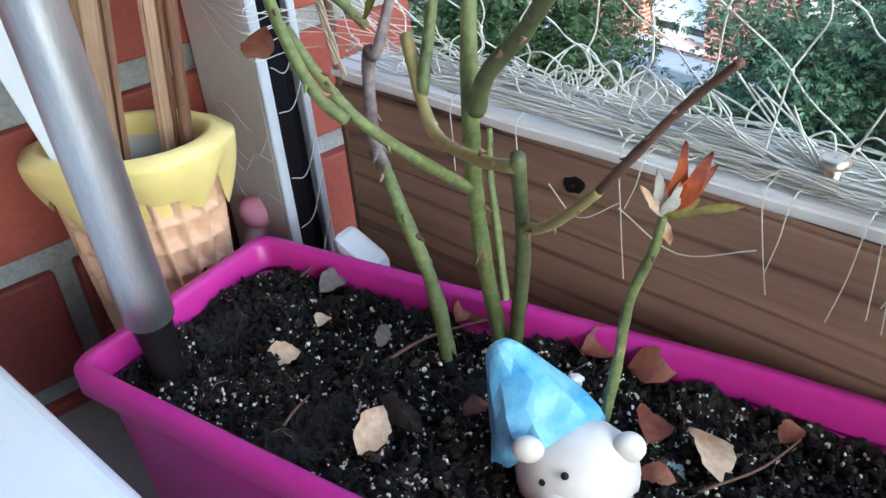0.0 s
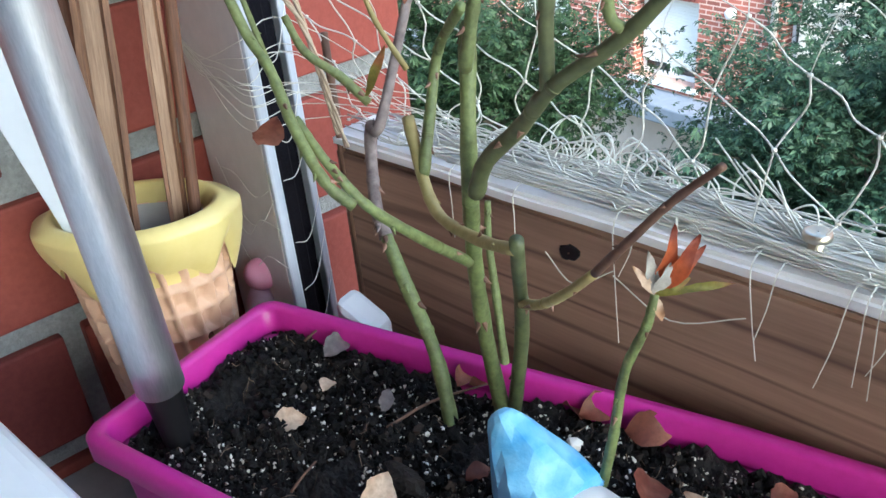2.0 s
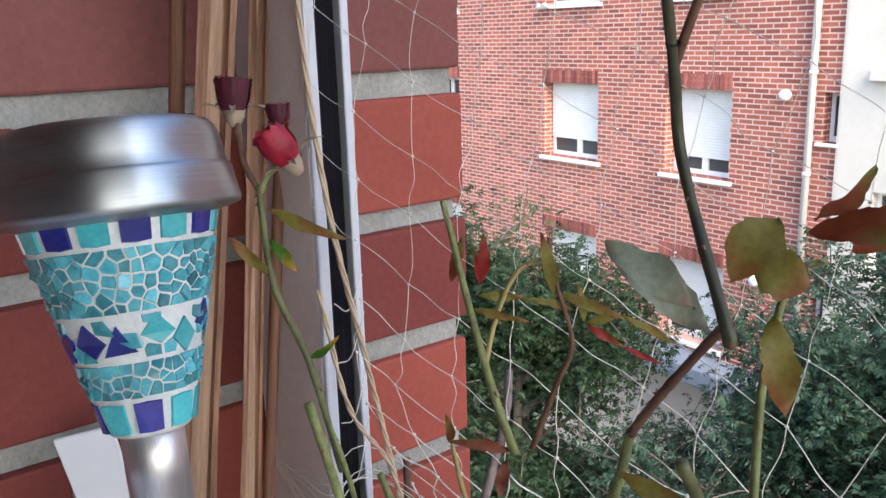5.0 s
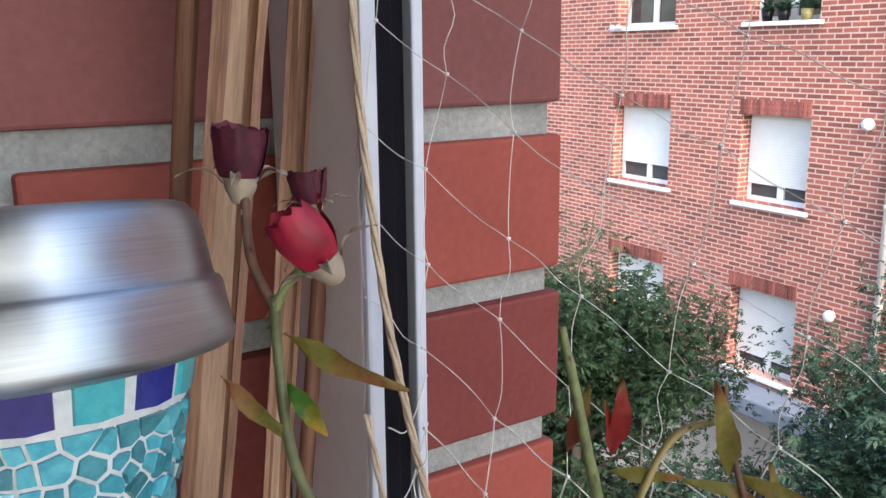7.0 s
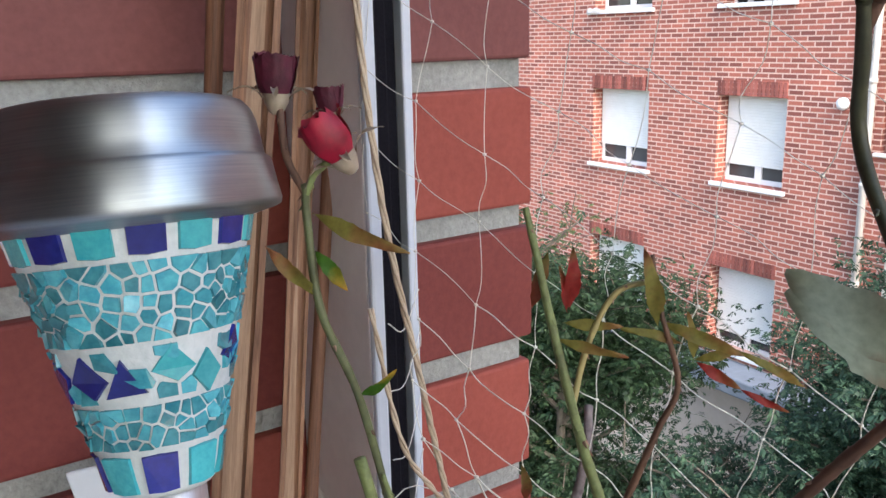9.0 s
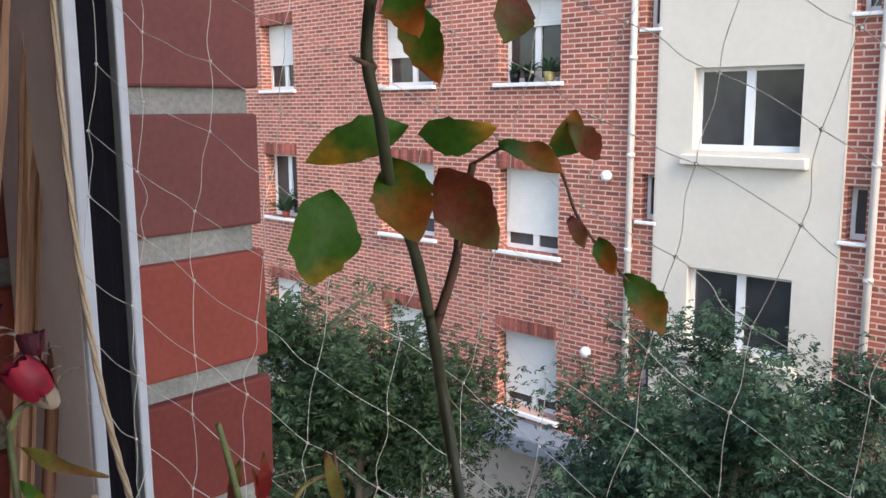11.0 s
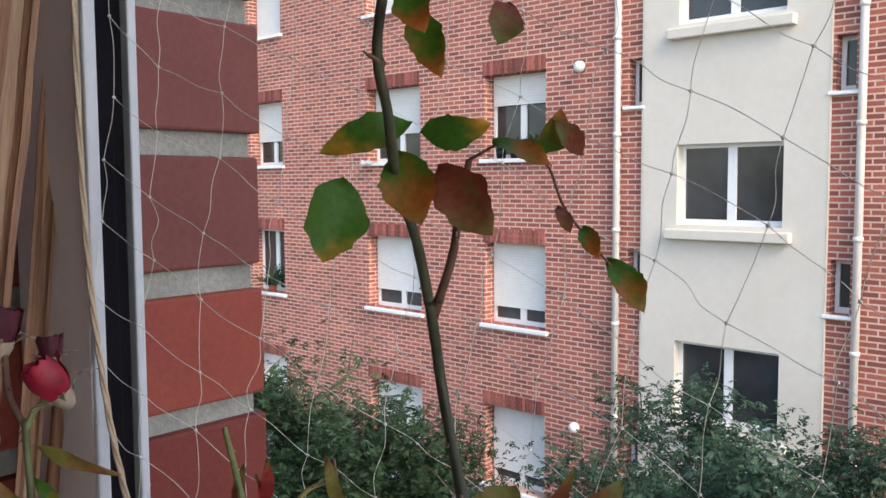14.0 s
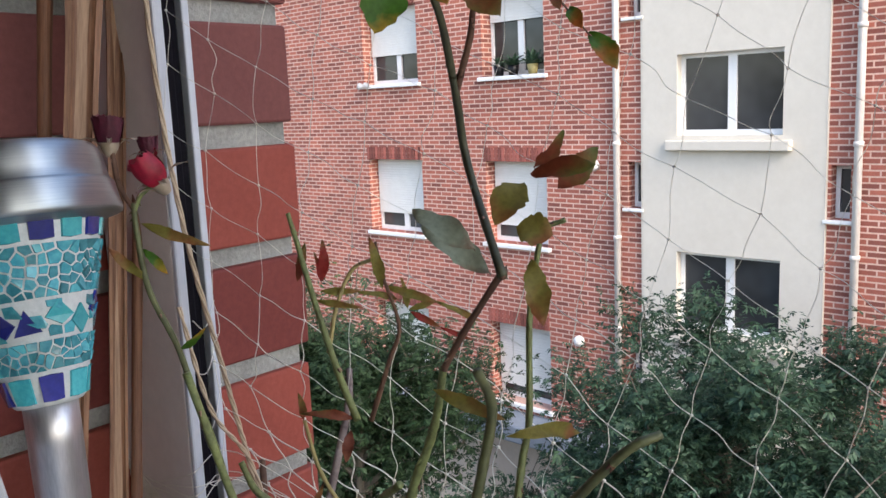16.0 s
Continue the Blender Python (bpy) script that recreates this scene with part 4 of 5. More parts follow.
part("wafer_cone", lathe([(0.001, 0.0)] + [(RB + (RT - 0.004 - RB) * k / 80, H * k / 80) for k in range(81)], 200, lambda a, i, r, z: wafer(a, i, r, z) if i else (r, z)), M_WAFER, pot, "pressed wafer pattern in peach glaze", True)


def icing(a, i, r, z):
    drip = 0.013 + 0.021 * (0.5 + 0.5 * math.sin(6 * a + 0.6)) ** 0.65 * (0.6 + 0.4 * math.sin(3 * a + 2.0)) + 0.004 * (0.5 + 0.5 * math.sin(11 * a + 2.1))
    t = i / 16
    if i <= 12:
        zz = H + 0.004 - drip * (1 - i / 12) ** 1.1
        return RT - 0.0055 + (zz / H - 0.75) * 0.02 + 0.0072 * math.sin(math.pi * (0.12 + 0.5 * i / 12)) + 0.0006 * math.sin(9 * a), zz
    return r, z


prof = [(RT, 0)] * 13 + [(RT + 0.0012, H + 0.0062), (RT - 0.001, H + 0.0078), (RT - 0.0045, H + 0.0066), (RT - 0.0058, H + 0.002), (RT - 0.009, H - 0.03)]
part("icing", lathe(prof, 160, icing), M_YELLOW, pot, "dripping yellow glaze icing", True)
part("liner", lathe([(RT - 0.0095, H - 0.002), (RT - 0.012, H - 0.036), (0.001, H - 0.036)], 40), M_POTIN, pot, "grey inside of the pot", True)

pot.scale = (1.0, 0.70, 1.0)                            # the cone is oval


def split_cane(name, p0, p1, w, t, material, turn, label, seed):
    """A split cane: half-round outside, hollow inside, with nodes and frayed edges."""
    r = random.Random(seed)
    d = Vector(p1) - Vector(p0)
    n, bm, prev = 34, bmesh.new(), None
    arc = [(math.cos(a) * w / 2, math.sin(a) * t) for a in [math.pi * k / 8 for k in range(9)]]
    sec = arc + [(x * 0.66, y * 0.55 - 0.0003) for x, y in arc[::-1]]
    for i in range(n + 1):
        f = i / n
        node = 1 + 0.12 * math.exp(-((f * 3 % 1 - 0.5) / 0.05) ** 2)
        ring = [bm.verts.new((x * node * (1 + 0.05 * (r.random() - 0.5)), y * node + 0.0008 * math.sin(7 * f + seed), f * d.length)) for x, y in sec]
        if prev:
            for k in range(len(sec)):
                bm.faces.new((prev[k], prev[(k + 1) % len(sec)], ring[(k + 1) % len(sec)], ring[k]))
        prev = ring
    ob = solid(name, bm, material)
    zz = d.normalized()
    xx = Matrix.Rotation(radians(turn), 3, 'Z') @ Vector((0.95, 0.31, 0))
    xx = (xx - zz * xx.dot(zz)).normalized()
    ob.matrix_world = Matrix.Translation(p0) @ Matrix((xx, zz.cross(xx), zz)).transposed().to_4x4()
    bm = boxed(-w * 0.24, w * 0.24, t * 0.30, t * 0.42, 0.002, d.length - 0.002)
    part("pith", bm, M_PITH, ob, "pale fibrous inside of the split cane")
    return tagged(ob, label, "cane", "canes in the cone pot")


def cane(top_a, top_b, w, t, m, turn, label, seed, z0=0.985, z1=1.75):
    a, b = Vector(top_a), Vector(top_b)
    d = (b - a) / (b.z - a.z)
    split_cane("cane", a + d * (z0 - a.z), a + d * (z1 - a.z), w, t, m, turn, label, seed)


cane((-0.140, 0.352, 1.054), (-0.108, 0.362, 1.315), 0.0150, 0.0055, M_CANE[0], 0, "wide split tan cane standing in the pot", 1)
cane((-0.1155, 0.360, 1.058), (-0.0975, 0.394, 1.315), 0.0092, 0.0042, M_CANE[0], 15, "split tan cane with a frayed edge", 2)
cane((-0.1075, 0.358, 1.058), (-0.0895, 0.412, 1.314), 0.0055, 0.0028, M_CANE[1], 185, "narrow reddish cane in the pot", 3)
cane((-0.153, 0.362, 1.054), (-0.126, 0.372, 1.315), 0.0065, 0.0030, M_CANE[1], 170, "thin brown cane behind the wide one", 4)
label_bar = solid("plant_label", boxed(-0.0135, 0.0200, -0.0012, 0.0012, 0.033, 0.180, 0.001), M_WHITEPL)
for v in label_bar.data.vertices:
    if v.co.z < 0.05:
        v.co.x = 0.006 + 0.55 * v.co.x
    if v.co.z > 0.172:
        v.co.x *= 0.72
label_bar.matrix_world = Matrix.Translation((-0.148, 0.346, 0.985)) @ Matrix.Rotation(radians(8.5), 4, (0.25, -1, 0)) @ Matrix.Rotation(radians(12), 4, 'Z')
tagged(label_bar, "blank white plastic plant label standing in the pot", "plant label")

# small pink figurine and white scrap behind the planter
bm = bmesh.new()
lump((0, 0, 0.088), (0.0095, 0.009, 0.009), 0)
lump((0, 0.003, 0.066), (0.012, 0.010, 0.016), 1)
lump((0, 0.003, 0.030), (0.013, 0.011, 0.030), 1)
toy = solid("small_figurine", bm, [M_PINK, M_LILAC], True)
toy.matrix_world = Matrix.Translation((-0.094, 0.398, 0.906))
tagged(toy, "small pink and lilac ceramic figurine behind the pot", "figurine")
bm = boxed(-0.036, -0.014, -0.008, 0.008, 0.0, 0.106, 0.004)
for v in bm.verts:
    v.co.z -= 0.6 * (v.co.x + 0.036) * v.co.z / 0.110
scrap = set_at(solid("foam_block", bm, M_WHITEPL), PLANTER @ Matrix.Translation((0.055, 0.022, 0.906)) )
tagged(scrap, "white foam block between planter and railing", "foam block")
# pale tub
tub = empty("storage_box", "pale blue-white plastic box beside the planter", "box", at=Matrix.Translation((-0.1205, 0.2085, 0)) @ Matrix.Rotation(radians(-45.8), 4, 'Z'))
part("body", boxed(-0.34, 0.40, -0.42, -0.012, 0.0, 0.995, 0.02, 4), M_PALEBLUE, tub)
part("lid", boxed(-0.352, 0.412, -0.432, 0.0, 0.996, 1.030, 0.012, 5), M_PALEBLUE, tub, "rounded pale lid")

# ---- solar lamp ----
A, B = Vector((-0.1078, 0.2585, 1.031)), Vector((-0.1066, 0.2405, 1.2110))
LAMP = Matrix.Translation(B) @ basis((1, 0, 0.1), (-0.105, 0.175, 0.98))
axis = LAMP.to_3x3() @ Vector((0, 0, 1))
lamp = empty("solar_lamp", "steel solar garden light with a blue mosaic glass cup", "solar light", at=B)
part("stake", tube([A - B - Vector((0, 0, 0.0)), (A - B) * 0.5, (0, 0, 0.002)], 0.0091, 0.0091, 28, 6), M_TUBE, lamp, "dull steel tube", True)
d = (B - A).normalized()
part("spike", tube([A - B + d * 0.004, A - B - d * 0.016, A - B - d * 0.066], 0.0084, 0.0046, 16, 3), M_BLACKPL, lamp, "black plastic ground spike", True)
cup_rot = LAMP.to_3x3().to_4x4()
CH, CB, CT = 0.063, 0.0120, 0.0275


def cup_r(z):
    return CB + (CT - CB) * z / CH


bm = lathe([(0.001, 0.0), (CB - 0.0012, 0.0), (CB, 0.0012)] + [(cup_r(CH * k / 12), CH * k / 12) for k in range(1, 13)] + [(CT - 0.003, CH)], 72)
bm.transform(cup_rot)
cup = part("cup", bm, M_GROUT, lamp, "white grouted glass cup", True)


def shard(poly, lift=0.0009):
    """A flat mosaic piece laid on the cup: corners as (angle, height)."""
    bm = bmesh.new()
    ca, cz = sum(p[0] for p in poly) / len(poly), sum(p[1] for p in poly) / len(poly)
    lo, hi = [], []
    for a, z in poly:
        for ring, l, sh in ((lo, -0.0004, 1.0), (hi, lift, 0.93)):
            aa, zz = ca + (a - ca) * sh, cz + (z - cz) * sh
            r = cup_r(zz) + l
            ring.append(bm.verts.new(cup_rot @ Vector((r * math.cos(aa), r * math.sin(aa), zz))))
    bm.faces.new(hi)
    for k in range(len(poly)):
        bm.faces.new((lo[k], lo[(k + 1) % len(lo)], hi[(k + 1) % len(hi)], hi[k]))
    bmesh.ops.recalc_face_normals(bm, faces=bm.faces)
    return bm


rng = random.Random(8)
for k in range(16):                                   # square pieces in the top row
    a, w = 2 * math.pi * k / 16 + 0.11, 0.155 if k % 2 else 0.150
    part("mosaic_tile", shard([(a - w, CH - 0.0085), (a, CH - 0.0089), (a + w, CH - 0.0085), (a + w, CH - 0.0005), (a, CH - 0.0004), (a - w, CH - 0.0005)]), M_TILE_NAVY if k % 2 else M_TILE_AQUA, cup)
for k in range(9):                                    # bottom row
    a, w = 2 * math.pi * k / 9 + 0.2, 0.27
    part("mosaic_tile", shard([(a - w, 0.0015), (a, 0.0012), (a + w, 0.0015), (a + w, 0.0105), (a, 0.0108), (a - w, 0.0105)]), M_TILE_NAVY if k % 2 else M_TILE_AQUA, cup)
for k in range(13):                                   # lozenges and triangles in the middle band
    a = 2 * math.pi * k / 13 + rng.uniform(-0.06, 0.06)
    z, s, w = 0.0285 + rng.uniform(-0.002, 0.003), rng.uniform(0.0045, 0.0062), rng.uniform(0.20, 0.26)
    poly = [(a - w, z + rng.uniform(-.002, .002)), (a + 0.03, z - s), (a + w, z + rng.uniform(-.002, .002)), (a - 0.02, z + s)]
    if k % 4 == 2:
        poly = [(a - w, z - s * 0.7), (a + w, z - s * 0.6), (a, z + s * 0.8)]
    part("mosaic_tile", shard(poly), rng.choice((M_TILE_NAVY, M_TILE_AQUA, M_TILE_NAVY)), cup)


def clipped(poly, c, q):
    """The part of a polygon that lies nearer to c than to q."""
    mx, my, dx, dy = (c[0] + q[0]) / 2, (c[1] + q[1]) / 2, q[0] - c[0], q[1] - c[1]
    side = [(x - mx) * dx + (y - my) * dy for x, y in poly]
    out = []
    for k in range(len(poly)):
        a, b, fa, fb = poly[k], poly[(k + 1) % len(poly)], side[k], side[(k + 1) % len(poly)]
        if fa <= 0:
            out.append(a)
        if (fa < 0) != (fb < 0):
            t = fa / (fa - fb)
            out.append((a[0] + t * (b[0] - a[0]), a[1] + t * (b[1] - a[1])))
    return out


def crackle(z0, z1, step, seed, keep=1.0):
    """Broken glass chips that fill a band: many-cornered pieces with grout between them, each tilted a little."""
    r = random.Random(seed)
    rad = cup_r((z0 + z1) / 2)
    turn = 2 * math.pi * rad
    na, nz = int(turn / step), max(2, round((z1 - z0) / step))
    pts = [((i + 0.5 * (j % 2) + r.uniform(-0.48, 0.48)) * turn / na, z0 + (z1 - z0) * (j + 0.5 + r.uniform(-0.45, 0.45)) / nz) for i in range(na) for j in range(nz)]
    ring = pts + [(x - turn, z) for x, z in pts if x > turn * 0.8] + [(x + turn, z) for x, z in pts if x < turn * 0.2]
    for c in pts:
        if r.random() > keep:
            continue
        w = 2.2 * step
        poly = [(c[0] - w, z0), (c[0] + w, z0), (c[0] + w, z1), (c[0] - w, z1)]
        for q in ring:
            if q != c and abs(q[0] - c[0]) < 2 * w and abs(q[1] - c[1]) < 2 * w:
                poly = clipped(poly, c, q)
        if len(poly) < 3:
            continue
        mx, my = sum(v[0] for v in poly) / len(poly), sum(v[1] for v in poly) / len(poly)
        size = max(math.hypot(x - mx, y - my) for x, y in poly)
        sh = max(0.45, 1 - 0.00034 / size)
        ta, tz, up = r.gauss(0, 0.16), r.gauss(0, 0.16), r.uniform(0.0003, 0.0009)
        bm, lo, hi = bmesh.new(), [], []
        for x, y in poly:
            for row, f, l in ((lo, sh, -0.0004), (hi, sh * 0.90, max(0.0001, up + ta * (x - mx) + tz * (y - my)))):
                a, z = (mx + (x - mx) * f) / rad, my + (y - my) * f
                row.append(bm.verts.new(cup_rot @ Vector(((cup_r(z) + l) * math.cos(a), (cup_r(z) + l) * math.sin(a), z))))
        bm.faces.new(hi)
        for k in range(len(lo)):
            bm.faces.new((lo[k], lo[(k + 1) % len(lo)], hi[(k + 1) % len(hi)], hi[k]))
        bmesh.ops.recalc_face_normals(bm, faces=bm.faces)
        part("glass_chip", bm, M_CHIP, cup)


crackle(0.0358, 0.0535, 0.0038, 1)
crackle(0.0228, 0.0352, 0.0046, 3, 0.42)
crackle(0.0118, 0.0222, 0.0031, 2)
prof = [(CT - 0.004, -0.004), (0.0352, -0.0012), (0.0364, -0.0006), (0.0368, 0.0008), (0.0360, 0.0050), (0.0353, 0.0098), (0.0347, 0.0106), (0.0342, 0.0108), (0.0338, 0.0112), (0.0333, 0.0150), (0.0326, 0.0192), (0.0316, 0.0218), (0.0300, 0.0236), (0.0282, 0.0242), (0.0264, 0.0238), (0.0258, 0.0230), (0.0005, 0.0232)]
lid = part("lid", lathe([(r * 0.945, CH + z) for r, z in prof], 128), M_STEEL, lamp, "brushed steel cap", True)
lid.matrix_basis = cup_rot
part("solar_panel", boxed(-0.016, 0.016, -0.016, 0.016, CH + 0.0234, CH + 0.0243, 0.0003), M_GLASS, lid, "dark solar cell")
STEMS = {
    "t4": ([(0.044, 0.173, 1.171), (0.040, 0.174, 1.177), (0.044, 0.180, 1.194), (0.048, 0.184, 1.207), (0.051, 0.191, 1.235), (0.053, 0.192, 1.248), (0.057, 0.193, 1.265), (0.064, 0.191, 1.269)], 0.0014, 0.0008),
    "t6": ([(-0.049, 0.280, 1.141), (-0.056, 0.280, 1.175), (-0.061, 0.282, 1.191)], 0.001, 0.0008),
    "t5": ([(-0.004, 0.297, 1.129), (-0.014, 0.298, 1.150), (-0.019, 0.299, 1.173)], 0.0011, 0.0008),
    "s1": ([(-0.001, 0.253, 0.996), (-0.005, 0.268, 1.025), (-0.014, 0.282, 1.051), (-0.019, 0.293, 1.065)], 0.0031, 0.0026),
    "s1w": ([(-0.019, 0.293, 1.064), (-0.022, 0.302, 1.076), (-0.021, 0.321, 1.099), (-0.017, 0.315, 1.102), (-0.004, 0.337, 1.135), (0.005, 0.354, 1.159), (0.008, 0.371, 1.172)], 0.0027, 0.0016),
    "s2": ([(0.019, 0.255, 1.001), (0.014, 0.253, 1.043), (0.012, 0.245, 1.079), (0.012, 0.230, 1.123), (0.015, 0.239, 1.157), (0.013, 0.231, 1.149), (0.017, 0.230, 1.168), (0.023, 0.228, 1.184), (0.026, 0.224, 1.198), (0.028, 0.219, 1.216)], 0.0031, 0.0013),
    "s2c": ([(0.022, 0.269, 1.010), (0.021, 0.280, 1.040), (0.020, 0.287, 1.062), (0.021, 0.290, 1.077)], 0.0018, 0.0013),
    "s2b": ([(0.013, 0.226, 1.112), (0.016, 0.217, 1.126), (0.024, 0.200, 1.142), (0.030, 0.185, 1.157), (0.046, 0.171, 1.174), (0.065, 0.152, 1.205), (0.077, 0.150, 1.211)], 0.0026, 0.0013),
    "s2d": ([(0.029, 0.187, 1.155), (0.029, 0.185, 1.176), (0.032, 0.185, 1.190), (0.037, 0.188, 1.210), (0.032, 0.186, 1.224)], 0.0019, 0.0016),
    "s3": ([(0.023, 0.256, 1.002), (0.025, 0.232, 1.056), (0.021, 0.197, 1.111)], 0.0027, 0.0021),
    "s3y": ([(0.021, 0.199, 1.107), (0.012, 0.218, 1.101), (0.002, 0.239, 1.099), (-0.002, 0.250, 1.107), (-0.005, 0.265, 1.123)], 0.0018, 0.002),
    "s3g": ([(-0.002, 0.251, 1.108), (0.002, 0.260, 1.124), (0.007, 0.269, 1.143), (0.014, 0.246, 1.162)], 0.002, 0.0016),
    "s3q": ([(0.024, 0.216, 1.078), (0.028, 0.203, 1.086), (0.033, 0.192, 1.096), (0.039, 0.183, 1.107)], 0.0017, 0.0013),
    "s3r": ([(0.039, 0.183, 1.107), (0.045, 0.172, 1.122), (0.052, 0.163, 1.136), (0.058, 0.151, 1.149)], 0.0013, 0.0009),
    "s4": ([(0.010, 0.243, 1.079), (-0.006, 0.228, 1.099), (-0.019, 0.220, 1.115), (-0.029, 0.223, 1.129), (-0.036, 0.229, 1.140)], 0.0019, 0.0013),
    "s4b": ([(-0.022, 0.214, 1.118), (-0.029, 0.215, 1.126), (-0.036, 0.223, 1.140), (-0.041, 0.232, 1.154), (-0.048, 0.239, 1.167), (-0.061, 0.243, 1.216)], 0.0017, 0.0014),
    "s1b": ([(-0.021, 0.331, 1.106), (-0.031, 0.332, 1.118), (-0.043, 0.332, 1.129), (-0.049, 0.335, 1.143)], 0.002, 0.0015),
    "s5": ([(0.046, 0.204, 1.012), (0.049, 0.202, 1.035), (0.051, 0.198, 1.062), (0.056, 0.194, 1.081), (0.058, 0.194, 1.091)], 0.0018, 0.0013),
    "m1": ([(0.028, 0.219, 1.215), (0.032, 0.214, 1.225), (0.037, 0.208, 1.236), (0.044, 0.197, 1.252), (0.039, 0.178, 1.255)], 0.0013, 0.0012),
    "m2": ([(0.039, 0.178, 1.255), (0.041, 0.226, 1.286), (0.037, 0.222, 1.309), (0.031, 0.212, 1.332), (0.025, 0.204, 1.346), (0.0215, 0.193, 1.361), (0.0185, 0.188, 1.373), (0.0190, 0.184, 1.384), (0.021, 0.181, 1.393), (0.022, 0.179, 1.402), (0.020, 0.180, 1.415), (0.018, 0.180, 1.432), (0.023, 0.182, 1.442), (0.023, 0.182, 1.453)], 0.0015, 0.0007),
    "m3": ([(0.037, 0.222, 1.311), (0.041, 0.216, 1.328), (0.042, 0.213, 1.340), (0.044, 0.210, 1.352)], 0.0013, 0.0008),
    "m4": ([(0.023, 0.179, 1.402), (0.034, 0.177, 1.410), (0.045, 0.179, 1.418), (0.060, 0.182, 1.428), (0.072, 0.183, 1.443)], 0.001, 0.0006),
    "m5": ([(0.044, 0.210, 1.352), (0.053, 0.208, 1.356), (0.062, 0.205, 1.351), (0.066, 0.202, 1.340), (0.074, 0.199, 1.329), (0.080, 0.197, 1.322)], 0.0004, 0.0003),
    "spur": ([(0.020, 0.189, 1.372), (0.017, 0.186, 1.373), (0.015, 0.185, 1.374)], 0.0007, 0.0002),
    "bud_stem": ([(-0.058, 0.286, 1.171), (-0.067, 0.285, 1.213), (-0.076, 0.283, 1.239), (-0.079, 0.286, 1.263), (-0.079, 0.286, 1.274)], 0.0017, 0.0015),
    "bud_l": ([(-0.079, 0.286, 1.271), (-0.084, 0.288, 1.281), (-0.086, 0.292, 1.294)], 0.0013, 0.0013),
    "bud_r": ([(-0.079, 0.286, 1.271), (-0.076, 0.286, 1.277), (-0.070, 0.287, 1.281)], 0.0013, 0.0013),
    "t1": ([(0.003, 0.287, 1.175), (-0.004, 0.289, 1.197), (-0.012, 0.291, 1.229), (-0.017, 0.294, 1.252), (-0.020, 0.295, 1.265)], 0.0017, 0.0009),
    "t2": ([(-0.007, 0.293, 1.204), (-0.002, 0.298, 1.223), (0.006, 0.301, 1.238), (0.017, 0.302, 1.242)], 0.001, 0.0008),
    "t3": ([(0.011, 0.306, 1.167), (0.020, 0.302, 1.195), (0.025, 0.300, 1.211), (0.019, 0.300, 1.234), (0.017, 0.304, 1.249)], 0.0012, 0.0006),
}
LEAVES = [
    ((-0.038, 0.179, 1.402), (-0.004, 0.167, 1.406), 0.011),
    ((0.019, 0.177, 1.396), (0.002, 0.175, 1.396), 0.013),
    ((0.038, 0.176, 1.421), (0.024, 0.174, 1.418), 0.010),
    ((0.041, 0.177, 1.432), (0.026, 0.175, 1.428), 0.006),
    ((0.041, 0.177, 1.412), (0.040, 0.172, 1.394), 0.009),
    ((0.072, 0.181, 1.445), (0.057, 0.179, 1.442), 0.010),
    ((0.069, 0.182, 1.432), (0.058, 0.179, 1.436), 0.009),
    ((0.078, 0.182, 1.442), (0.076, 0.177, 1.424), 0.011),
    ((0.071, 0.183, 1.429), (0.073, 0.177, 1.416), 0.008),
    ((0.018, 0.177, 1.404), (0.009, 0.174, 1.407), 0.004),
    ((0.046, 0.178, 1.419), (0.053, 0.172, 1.423), 0.006),
    ((0.023, 0.181, 1.387), (0.026, 0.175, 1.377), 0.008),
    ((0.012, 0.201, 1.348), (0.007, 0.195, 1.329), 0.015),
    ((0.029, 0.204, 1.361), (0.007, 0.202, 1.354), 0.009),
    ((0.025, 0.204, 1.354), (0.029, 0.196, 1.337), 0.013),
    ((0.031, 0.209, 1.358), (0.046, 0.199, 1.359), 0.009),
    ((0.049, 0.207, 1.357), (0.061, 0.197, 1.351), 0.008),
    ((0.036, 0.211, 1.351), (0.047, 0.201, 1.334), 0.013),
    ((0.027, 0.191, 1.385), (0.031, 0.183, 1.369), 0.008),
    ((0.049, 0.192, 1.387), (0.045, 0.186, 1.377), 0.009),
    ((0.062, 0.204, 1.353), (0.064, 0.198, 1.363), 0.008),
    ((0.071, 0.202, 1.353), (0.062, 0.198, 1.361), 0.006),
    ((0.064, 0.202, 1.341), (0.065, 0.195, 1.335), 0.004),
    ((0.070, 0.201, 1.336), (0.071, 0.193, 1.329), 0.005),
    ((0.076, 0.199, 1.328), (0.082, 0.190, 1.316), 0.008),
    ((0.0354, 0.1364, 1.2889), (0.0491, 0.127, 1.2915), 0.0060),
    ((0.0371, 0.1381, 1.2898), (0.0431, 0.1313, 1.2984), 0.0052),
    ((0.044, 0.170, 1.284), (0.033, 0.163, 1.274), 0.010),
    ((0.014, 0.187, 1.276), (0.030, 0.174, 1.265), 0.009),
    ((0.0431, 0.1381, 1.2846), (0.0540, 0.1373, 1.2945), 0.0070),
    ((0.047, 0.189, 1.268), (0.057, 0.183, 1.266), 0.012),
    ((0.019, 0.200, 1.269), (0.039, 0.190, 1.254), 0.010),
    ((0.051, 0.187, 1.258), (0.051, 0.176, 1.239), 0.008),
]

